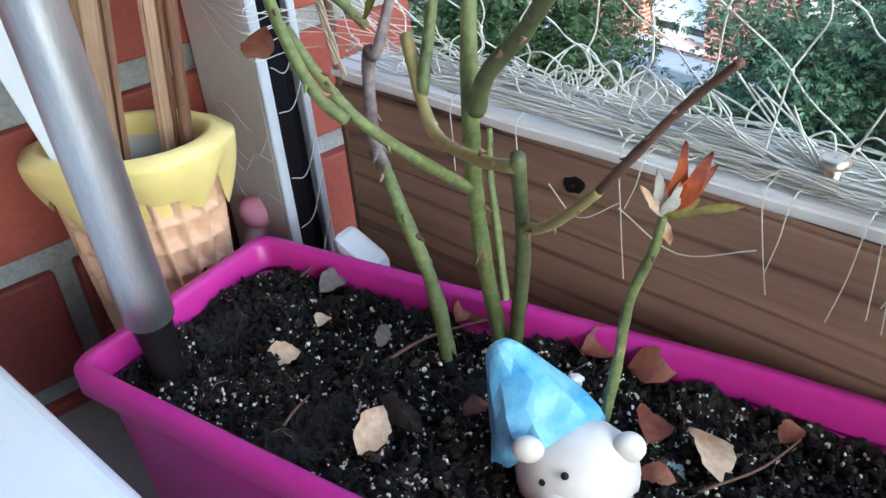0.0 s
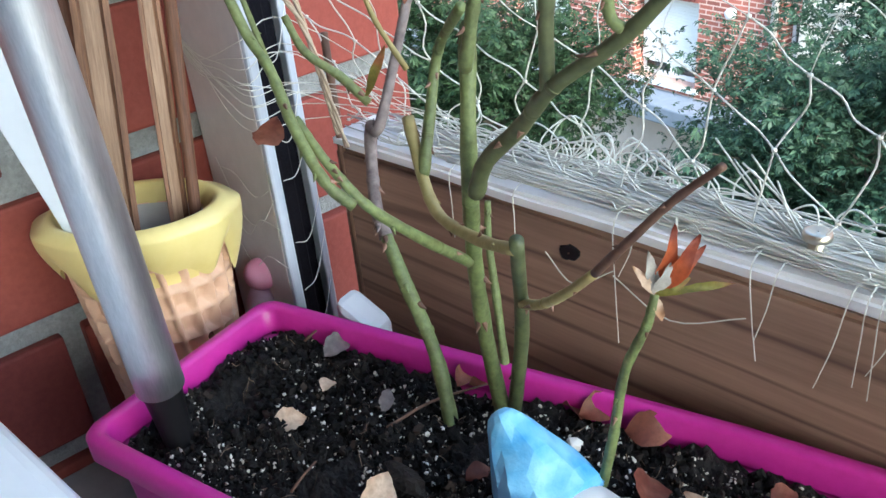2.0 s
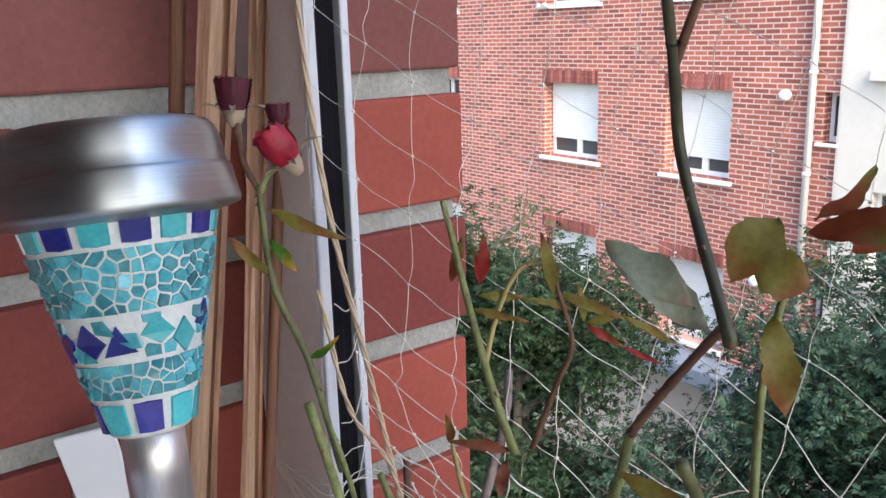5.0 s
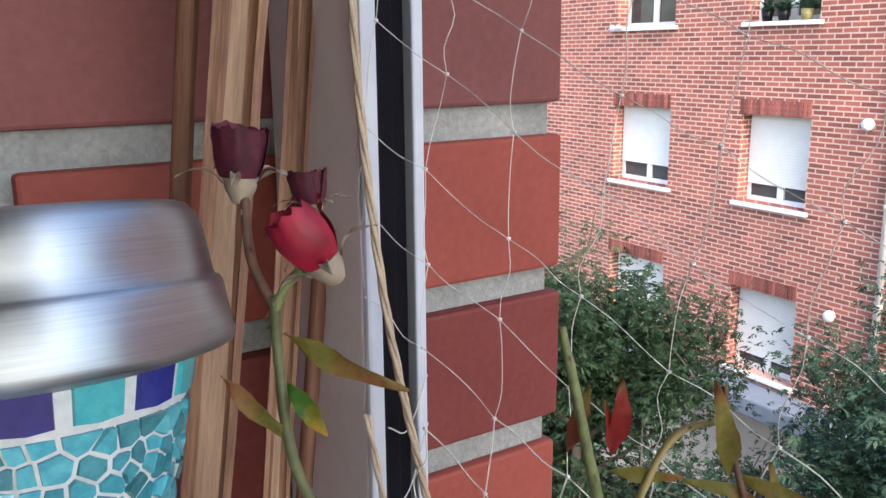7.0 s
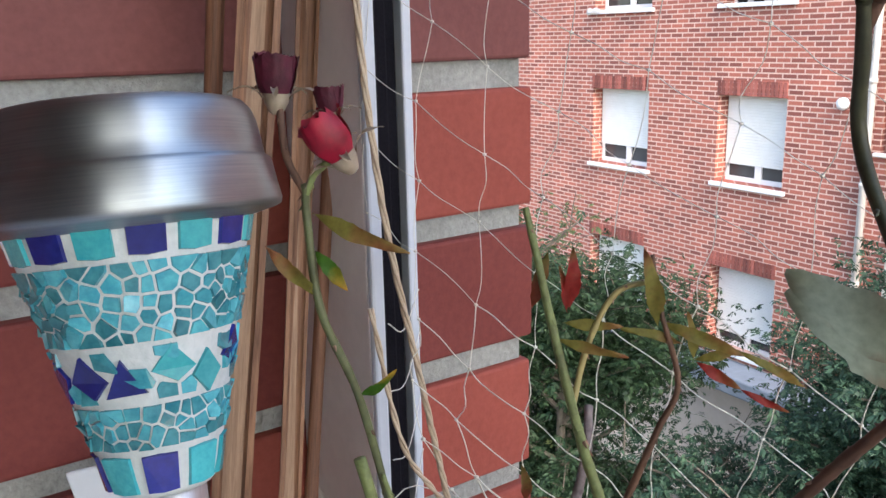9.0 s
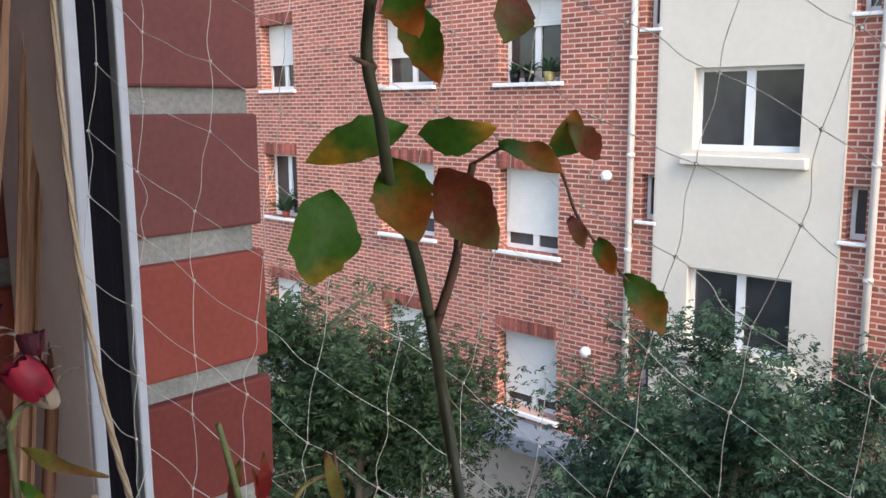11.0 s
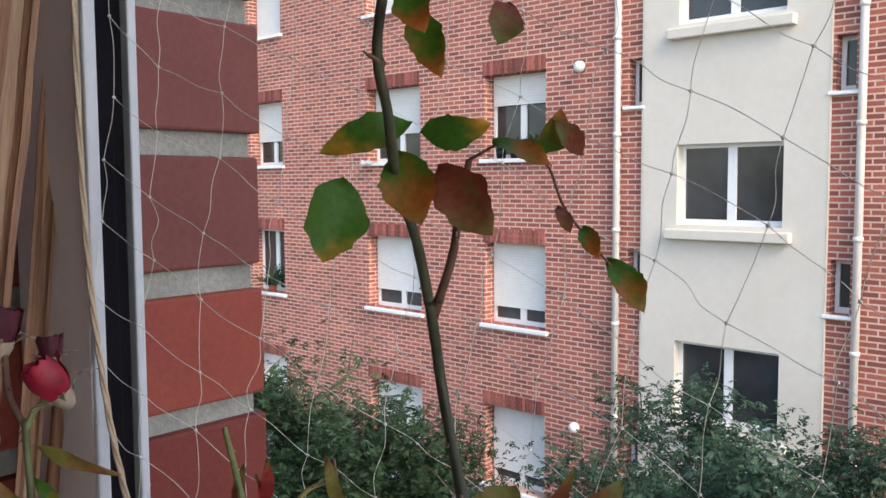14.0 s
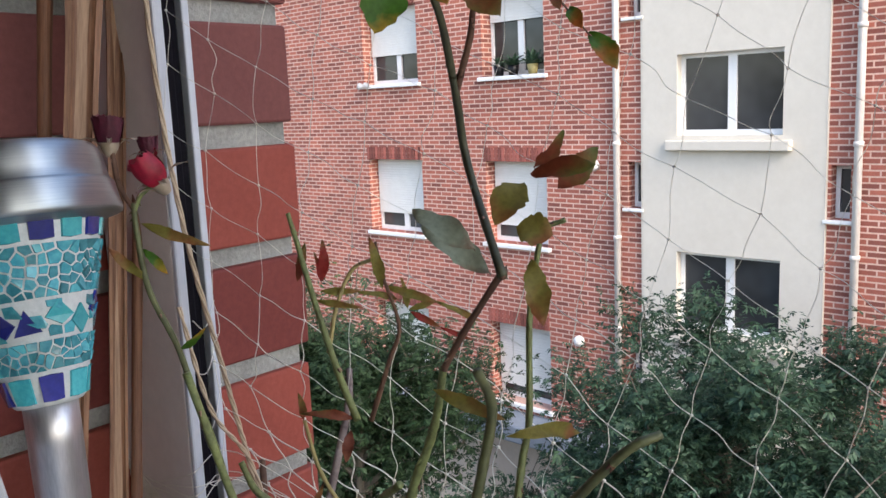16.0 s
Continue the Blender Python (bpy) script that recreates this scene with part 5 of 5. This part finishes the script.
# ---- rose bush ----
rose = empty("rose_bush", "pruned rose bush with green and dead stems", "rose", at=(0.015, 0.25, SOIL))
OFF = Vector((0.015, 0.25, SOIL))
rng = random.Random(77)
STEM_MATS = {"s1": M_STEM, "s1w": M_STEMW, "s2": M_STEM, "s2c": M_STEM, "s2b": M_STEMD, "s2d": M_STEMD, "s3": M_STEMD, "s3y": M_STEMY, "s3g": M_STEM, "s3r": M_STEMB, "s3q": M_STEMY, "s4": M_STEM, "s4b": M_STEM, "s1b": M_STEM, "s5": M_STEM,
             "m1": M_STEMB, "m2": M_STEMK, "m3": M_STEMB, "m4": M_STEMK, "m5": M_STEMB, "spur": M_STEMB, "bud_stem": M_STEMD, "bud_l": M_STEMB, "bud_r": M_STEM, "t1": M_STEM, "t2": M_STEMY, "t3": M_STEMB, "t4": M_STEM, "t5": M_STEMY, "t6": M_STEM}
for key, (pts, r0, r1) in STEMS.items():
    pts = [Vector(p) - OFF for p in pts]
    if key.startswith("bud"):
        r0, r1 = r0 * 0.75, r1 * 0.75
    stem = part("stem", tube(pts, r0, r1, 12, 7, knob=0.17, rng=rng), STEM_MATS[key], rose, "dead grey-brown stem" if key == "s1w" else "", True)
    path = glide(pts, 7)
    for k in range(max(1, len(path) // 4)):           # thorns and bud scars
        bm = bmesh.new()
        i = rng.randrange(1, len(path) - 1)
        d = (path[i + 1] - path[i - 1]).normalized()
        o = d.cross(Vector((rng.gauss(0, 1), rng.gauss(0, 1), rng.gauss(0, 1)))).normalized()
        r = r0 + (r1 - r0) * i / len(path)
        u = rng.uniform(0.25, 0.8)
        tube([path[i] + o * r * 0.7 + d * r * 0.6, path[i] + o * r * (0.8 + 0.7 * u), path[i] + o * r * (0.9 + 1.5 * u) - d * r * 0.5], r * 0.5, r * 0.05, 6, 2, bm)
        part("thorn", bm, rng.choice((M_THORN, M_STEMB, STEM_MATS[key])), stem, smooth=True)
    if len(path) > 20 and r0 > 0.0012:
        for k in range(len(path) // 11):
            bm = bmesh.new()
            i = rng.randrange(2, len(path) - 2)
            r = r0 + (r1 - r0) * i / len(path)
            d = (path[i + 1] - path[i - 1]).normalized() * r * 0.5
            tube([path[i] - d * 0.7, path[i] - d * 0.2, path[i] + d * 0.2, path[i] + d * 0.7], r * 1.05, r * 1.09, 12, 2, bm)
            part("node", bm, STEM_MATS[key], stem, smooth=True)


def rose_leaf(a, b, w, material, parent=rose, curl=0.25, fold=0.3, seed=1, face=(0.1, -1, 0.35)):
    a, b = Vector(a) - OFF, Vector(b) - OFF
    r = random.Random(seed)
    ob = part("leaf", leaf_mesh((b - a).length, w, curl * r.uniform(0.4, 1.4), fold * r.uniform(0.3, 1.2), 1.05, 14, jag=0.22, rng=r), material, parent, smooth=True)
    f = Vector(face) + Vector((r.gauss(0, 0.25), r.gauss(0, 0.2), r.gauss(0, 0.3)))
    ob.matrix_basis = Matrix.Translation(a) @ basis(b - a, f)
    return ob


LEAF_MATS = [M_LEAFG, M_LEAF, M_LEAFR, M_LEAF, M_LEAFR, M_LEAF, M_LEAFR, M_LEAFR, M_LEAF, M_LEAFGREY, M_LEAFGREY, M_LEAF, M_LEAFG, M_LEAFG, M_LEAF, M_LEAFG, M_LEAF, M_LEAFR, M_LEAF, M_LEAFR, M_LEAF, M_LEAFR, M_LEAFR, M_LEAF, M_LEAF, M_LEAFR, M_LEAFR, M_LEAFY, M_LEAFGREY, M_LEAFR, M_LEAFY, M_LEAFGREY, M_LEAFY]
for i, ((a, b, w), m) in enumerate(zip(LEAVES, LEAF_MATS)):
    rose_leaf(a, b, w, m, seed=i)
# young sprig by the rim
SP = Vector((0.058, 0.194, 1.091))
for d, w, m in (((0.006, 0.0, 0.020), 0.007, M_SPRIG), ((0.012, -0.001, 0.017), 0.008, M_SPRIG), ((0.024, 0.001, 0.001), 0.0035, M_LEAFY), ((0.010, 0.0, 0.004), 0.005, M_LEAFY), ((-0.002, 0.0, 0.014), 0.005, M_PALE), ((0.004, -0.002, 0.010), 0.006, M_PALE), ((-0.006, 0.0, 0.010), 0.004, M_DRY), ((0.002, -0.002, -0.008), 0.004, M_DRY), ((0.015, 0.003, 0.012), 0.006, M_SPRIG)):
    rose_leaf(SP, SP + Vector(d), w * 0.7, m, seed=int(d[0] * 9000) + 50)
# withered leaves on the left stems
for a, b, w, m in (((-0.042, 0.236, 1.138), (-0.050, 0.240, 1.128), 0.009, M_DRYB), ((-0.018, 0.297, 1.235), (-0.014, 0.294, 1.252), 0.004, M_LEAFR), ((-0.012, 0.291, 1.228), (0.008, 0.286, 1.224), 0.003, M_LEAFY), ((0.019, 0.300, 1.230), (0.042, 0.292, 1.222), 0.004, M_LEAFY), ((0.019, 0.300, 1.228), (0.014, 0.296, 1.252), 0.005, M_LEAFY), ((-0.076, 0.283, 1.243), (-0.090, 0.281, 1.258), 0.004, M_LEAFY), ((-0.067, 0.285, 1.213), (-0.056, 0.280, 1.222), 0.003, M_LEAFG), ((-0.078, 0.285, 1.266), (-0.052, 0.278, 1.256), 0.0045, M_LEAFY), ((-0.077, 0.284, 1.256), (-0.068, 0.280, 1.246), 0.004, M_LEAFG), ((0.003, 0.287, 1.176), (-0.020, 0.285, 1.182), 0.004, M_LEAFR), ((-0.022, 0.330, 1.108), (-0.012, 0.325, 1.130), 0.004, M_LEAFY), ((0.020, 0.199, 1.215), (0.042, 0.190, 1.205), 0.005, M_LEAFY)):
    rose_leaf(a, b, w, m, seed=int(abs(a[0]) * 7000) + 3)


for a, b, w, m in (((-0.0068, 0.300, 1.2337), (-0.0058, 0.299, 1.2520), 0.0045, M_SHOOT), ((-0.0075, 0.300, 1.2330), (-0.0095, 0.299, 1.2470), 0.0030, M_SHOOT), ((-0.0089, 0.300, 1.2298), (0.0085, 0.299, 1.2286), 0.0034, M_LEAFY), ((0.0079, 0.299, 1.2286), (0.0263, 0.300, 1.2237), 0.0030, M_LEAFY),
                   ((0.0295, 0.300, 1.2182), (0.0272, 0.299, 1.2330), 0.0035, M_LEAFY), ((0.0295, 0.300, 1.2182), (0.0420, 0.298, 1.2216), 0.0030, M_LEAFY), ((0.0416, 0.298, 1.2216), (0.0618, 0.297, 1.2104), 0.0028, M_LEAFY), ((0.0300, 0.300, 1.2175), (0.0430, 0.298, 1.2095), 0.0032, M_SHOOT), ((0.0425, 0.298, 1.2097), (0.0575, 0.297, 1.2023), 0.0022, M_SHOOT)):
    rose_leaf(a, b, w, m, seed=int(abs(b[0]) * 9000) + 11)
for a, b, w, m in (((0.033, 0.149, 1.217), (0.0657, 0.178, 1.2034), 0.0050, M_LEAFY), ((0.001, 0.300, 1.166), (-0.0025, 0.297, 1.152), 0.0050, M_DRYB), ((-0.019, 0.299, 1.173), (-0.0206, 0.294, 1.187), 0.0035, M_LEAFR)):
    rose_leaf(a, b, w, m, seed=int(abs(b[0]) * 9000) + 5)


def rose_bud(at, up, size, material, dried):
    """A bud of wrapped petals over a cup with curled sepals."""
    bud = part("flower", bmesh.new(), material, rose, "dried dark rose bud" if dried else "red rose bud")
    q = Vector(up).to_track_quat('Z', 'Y').to_matrix().to_4x4()
    place = Matrix.Translation(Vector(at) - OFF) @ q
    bm = bmesh.new()
    r = random.Random(int(size * 1e5))
    for k in range(16):
        a0, span = k * 2.4, r.uniform(1.8, 2.6)
        lay = size * (0.43 - 0.022 * k)
        flare = (0.26 if k in (1, 4) else 0.05) if not dried else (0.07 if k < 6 else 0.03)
        grid = []
        for i in range(9):
            t = i / 8
            rad = lay * (0.60 + 0.52 * math.sin(math.pi * (0.14 + 0.50 * t))) if dried else lay * (0.48 + 0.66 * math.sin(math.pi * (0.12 + 0.70 * t)))
            rad += size * flare * max(0.0, t - 0.72) / 0.28 * 0.9
            row = []
            for j in range(11):
                f = j / 10 - 0.5
                a = a0 + span * f * (1 - 0.18 * t)
                wr = 1 + (0.07 if dried else 0.03) * math.sin(13 * a + k) * t
                z = size * (0.86 if dried else 1.0) * t * (1 - 0.014 * k) - size * 0.14 * (2 * abs(f)) ** 2 * t + r.uniform(-0.06, 0.06) * size * t ** 3
                row.append(bm.verts.new((rad * wr * math.cos(a), rad * wr * math.sin(a), z)))
            grid.append(row)
        for a, b in zip(grid, grid[1:]):
            for j in range(10):
                bm.faces.new((a[j], a[j + 1], b[j + 1], b[j]))
    bm.to_mesh(bud.data)
    bm.free()
    bud.data.polygons.foreach_set("use_smooth", [True] * len(bud.data.polygons))
    bud.matrix_basis = place
    part("calyx", lathe([(0.001, -size * 0.45), (size * 0.14, -size * 0.42), (size * 0.26, -size * 0.2), (size * 0.30, 0.0), (size * 0.24, size * 0.06)], 18), M_SEPAL, bud, "grey-green calyx", True)
    for k in range(5):
        lf = part("sepal", leaf_mesh(size * 0.75, size * 0.16, 0.9, 0.3), M_SEPAL, bud, smooth=True)
        lf.matrix_basis = Matrix.Rotation(k * 1.257, 4, 'Z') @ Matrix.Translation((size * 0.26, 0, 0)) @ Matrix.Rotation(radians(-18), 4, 'Y')


rose_bud((-0.0868, 0.293, 1.2975), (0.05, 0.05, 1), 0.0125, M_ROSED, True)
rose_bud((-0.0690, 0.2865, 1.2815), (-0.55, -0.2, 0.85), 0.0130, M_ROSE, False)
rose_bud((-0.0715, 0.290, 1.2925), (-0.1, 0.05, 1), 0.0080, M_ROSED, True)

# ---- net ----
def net_at(x, z):
    """The net's sheet: it rises from the rail and swings in to the post beside the wall."""
    f = min(1.0, max(0.0, (z - PT) / 0.12))
    f = f * f * (3 - 2 * f)
    y = 0.012 * (1 - f) + f * min(0.012, -0.032 + 0.3 * x)
    return PLANK @ Vector((x, y + 0.003 * noise.noise(Vector((x * 9, z * 7, 2.0))), z))


net = empty("bird_net", "white knotted bird net hung along the railing", "net", at=(0, 0, 0))
rng = random.Random(14)
knots = {}
for i in range(-10, 46):
    for j in range(-46, 34):
        x = 0.0164 + 0.0235 * i - (0.002 + 0.0006 * max(0, i)) * j + rng.gauss(0, 0.0016)
        z = 1.2895 - 0.0142 * i - 0.0004 * max(0, i - 6) * min(i - 6, 6) - 0.0262 * j + rng.gauss(0, 0.0016)
        if -0.012 < x < 0.85 and PT - 0.02 < z < 1.75:
            knots[(i, j)] = net_at(x, max(z, PT + 0.002))
cords, balls = bmesh.new(), bmesh.new()
for (i, j), p in knots.items():
    for k in ((i + 1, j), (i, j + 1)):
        if k in knots and (p.z > PT + 0.0025 or knots[k].z > PT + 0.0025):
            q = knots[k]
            sag = 0.0020 if min(p.z, q.z) < PT + 0.04 else 0.0010
            pts = [p, p.lerp(q, 0.35) + Vector((rng.gauss(0, sag), rng.gauss(0, sag), rng.gauss(0, sag * 0.6))), p.lerp(q, 0.7) + Vector((rng.gauss(0, sag), rng.gauss(0, sag), -abs(rng.gauss(0, sag * 0.6)))), q]
            thick = 0.00036 if p.z < PT + 0.08 else 0.00022 if p.z < PT + 0.16 else 0.00014
            tube(pts, thick, thick, 5, 3, cords)
    bmesh.ops.create_icosphere(balls, subdivisions=1, radius=0.0011 if p.z < PT + 0.10 else 0.0008, matrix=Matrix.Translation(p) @ Matrix.Diagonal((1, 1, 0.8, 1)))
tagged(part("mesh_cords", cords, M_NET, net, smooth=True), kind="stuff")
tagged(part("knots", balls, M_NET, net, smooth=True), kind="stuff")
bundle = bmesh.new()
rng = random.Random(15)
for k in range(150):                                  # taut runs pulled along the rail, lying close together
    x, y = rng.uniform(-0.005, 0.30), rng.betavariate(1.6, 1.6) * 0.030 + 0.002
    ln = rng.uniform(0.10, 0.45)
    tube([PLANK @ Vector((x + ln * f, min(max(y + rng.gauss(0, 0.0022), 0.0), 0.033), PT + 0.0010 + 0.0035 * rng.random() * (1 if k % 3 else 2))) for f in (0, 0.25, 0.5, 0.75, 1)], 0.00034, 0.00034, 4, 3, bundle)
for k in range(70):                                   # loose bights that stand up from the heap, low towards the inside
    x = min(max(rng.gauss(0.145, 0.05), 0.05), 0.28)
    y, w = rng.uniform(0.010, 0.036), rng.uniform(0.004, 0.012)
    h, lean = rng.uniform(0.003, 0.017) * (1.0 if y > 0.018 else 0.5), rng.gauss(0.003, 0.005)
    tube([PLANK @ Vector(v) for v in ((x - w, y, PT + 0.001), (x - w * 1.1, y + lean * 0.5, PT + h * 0.6), (x + rng.gauss(0, 0.002), y + lean, PT + h), (x + w * 1.1, y + lean * 0.6, PT + h * 0.55), (x + w * 0.7, y + rng.gauss(0, 0.003), PT + 0.001))], 0.00038, 0.00038, 5, 4, bundle)
for k in range(60):                                   # crossing slack cords
    x, y, a = rng.uniform(0.03, 0.26), rng.uniform(0.006, 0.030), rng.choice((0, math.pi)) + rng.gauss(0, 0.5)
    p = [Vector((x, y, PT + 0.003))]
    for st in range(rng.randrange(4, 7)):
        a += rng.gauss(0, 0.45)
        p.append(Vector((p[-1].x + 0.012 * math.cos(a), min(max(p[-1].y + 0.006 * math.sin(a), 0.002), 0.036), PT + rng.uniform(0.002, 0.007))))
    tube([PLANK @ v for v in p], 0.00036, 0.00036, 4, 4, bundle)
for k in range(16):                                   # cords that run together to the screw
    x, z = rng.uniform(0.165, 0.215), rng.uniform(0.006, 0.034)
    tube([PLANK @ Vector(v) for v in ((x, 0.016, PT + z), ((x + 0.23) / 2, 0.014 + rng.gauss(0, 0.003), PT + z * 0.5 + rng.gauss(0, 0.002)), (0.229, 0.010 + rng.gauss(0, 0.002), PT + 0.002 + 0.004 * rng.random()))], 0.00038, 0.00038, 5, 4, bundle)
tagged(part("gathered_cords", bundle, M_NET, net, "slack cords gathered on the rail", True), kind="stuff")
loops = bmesh.new()
for x, ln in ((0.08, 0.03), (0.115, 0.022), (0.162, 0.05), (0.172, 0.02), (0.215, 0.034), (0.224, 0.026), (0.247, 0.036), (0.252, 0.030), (0.256, 0.033), (0.263, 0.024), (0.272, 0.030), (0.30, 0.02), (0.33, 0.03)):
    s = rng.uniform(-0.010, 0.006)
    tube([PLANK @ Vector(v) for v in ((x, 0.012, PT + 0.003), (x, -0.0025, PT + 0.001), (x + s * 0.4, -0.004, PT - ln * 0.5), (x + s, -0.005, PT - ln))], 0.00028, 0.00018, 4, 4, loops)
for x0, x1 in ((0.13, 0.162), (0.162, 0.215)):
    tube([PLANK @ Vector(v) for v in ((x0, -0.003, PT - 0.022), ((x0 + x1) / 2, -0.006, PT - 0.030), (x1, -0.003, PT - 0.020))], 0.00028, 0.00028, 4, 5, loops)
tagged(part("loose_ends", loops, M_NET, net, "loose cord ends over the plank"), kind="stuff")
ties = bmesh.new()
for k in range(11):                                   # cords pulled from the rail round the post and drawn across its flank
    z = rng.uniform(1.085, 1.125)
    w = [rng.gauss(0, 0.003) for _ in range(4)]
    p = [PLANK @ Vector((rng.uniform(0.01, 0.08), 0.012, PT + rng.uniform(0.003, 0.03))), wall_at(-0.118, 0.0745, z + w[0]), wall_at(-0.1430, 0.0715, z + w[1]), wall_at(-0.1440, 0.048, z * 0.6 + 0.4 * 1.102 + w[2]), wall_at(-0.1432, 0.024, 1.108 + w[3]), wall_at(-0.1425, 0.006, 1.116 + 0.6 * w[3])]
    tube(p, 0.00024, 0.00024, 4, 5, ties)
for k in range(4):                                    # slack thin cords hanging down the flank
    z = rng.uniform(1.0, 1.075)
    p = [wall_at(-0.1425, 0.0715, z), wall_at(-0.1440, 0.055, z + rng.gauss(0, 0.008)), wall_at(-0.1440, 0.038, z - 0.012 + rng.gauss(0, 0.006)), wall_at(-0.1430, 0.018, z + rng.uniform(-0.03, 0.03))]
    tube(p, 0.00018, 0.00018, 4, 6, ties)
for k in range(9):                                    # cords across the black channel
    z = 0.965 + 0.030 * k + rng.gauss(0, 0.004)
    p = [wall_at(-0.1352, 0.0708, z), wall_at(-0.120, 0.058, z - 0.006 + rng.gauss(0, 0.002)), wall_at(-0.098, 0.0365, z + rng.gauss(0.004, 0.006))]
    tube(p, 0.00024, 0.00024, 4, 5, ties)
tagged(part("tie_cords", ties, M_NET, net, "thin cords tied round the post"), kind="stuff")

# jute twine hanging by the post
twine = empty("twine", "frayed jute twine hanging beside the post", "twine", at=(0, 0, 0))
path = glide([(-0.078, 0.385, 1.55), (-0.0765, 0.372, 1.36), (-0.069, 0.366, 1.26), (-0.056, 0.372, 1.18), (-0.046, 0.378, 1.12), (-0.040, 0.380, 1.075)], 14)
for ph in (0, 2.094, 4.189):
    bm = tube([p + 0.0007 * Vector((math.cos(i * 0.9 + ph), math.sin(i * 0.9 + ph), 0)) for i, p in enumerate(path)], 0.00075, 0.00075, 6, 1, smooth_path=False)
    part("strand", bm, M_ROPE, twine, smooth=True)
path = glide([(-0.0735, 0.362, 1.215), (-0.062, 0.352, 1.165), (-0.045, 0.352, 1.135), (-0.034, 0.350, 1.08)], 14)
for ph in (0, 3.14):
    bm = tube([p + 0.0006 * Vector((math.cos(i * 0.9 + ph), math.sin(i * 0.9 + ph), 0)) for i, p in enumerate(path)], 0.0007, 0.0007, 6, 1, smooth_path=False)
    part("strand", bm, M_ROPE, twine, smooth=True)

# ---- bricks of the side wall ----
BH, JH, PITCH = 0.0615, 0.0135, 0.075
shapes = {}


def brick_mesh(length, seed):
    bm = boxed(-length, 0.0, -0.0005, 0.10, 0.0, BH, 0.0018, 2)
    for v in bm.verts:
        v.co += 0.0006 * Vector((noise.noise(v.co * 60 + Vector((seed, 0, 0))), noise.noise(v.co * 60 + Vector((0, seed, 5))), noise.noise(v.co * 60 + Vector((9, 0, seed)))))
    me = bpy.data.meshes.new("brick")
    bm.to_mesh(me)
    bm.free()
    return me


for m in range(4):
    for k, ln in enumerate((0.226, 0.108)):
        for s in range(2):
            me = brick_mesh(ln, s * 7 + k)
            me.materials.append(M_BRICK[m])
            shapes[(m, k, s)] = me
rng = random.Random(99)
for c in range(-17, 26):                              # course 0 lies above the joint whose top is at 1.225
    z = 1.225 + PITCH * c
    s, first = 0.0, True
    while s > -1.6:
        half = first and c % 2 == 1
        if s > -0.15:
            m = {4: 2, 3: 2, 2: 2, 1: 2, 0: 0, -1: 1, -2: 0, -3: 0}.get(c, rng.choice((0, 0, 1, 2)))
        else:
            # Inner courses get darker bricks, so the inner wall's shade is in their colour.
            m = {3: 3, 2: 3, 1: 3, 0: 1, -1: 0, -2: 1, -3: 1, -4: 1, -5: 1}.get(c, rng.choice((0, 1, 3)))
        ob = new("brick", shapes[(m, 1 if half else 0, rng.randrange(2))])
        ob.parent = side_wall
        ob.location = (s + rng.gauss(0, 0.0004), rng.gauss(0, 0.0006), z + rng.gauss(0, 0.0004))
        s -= (0.108 if half else 0.226) + 0.0115
        first = False
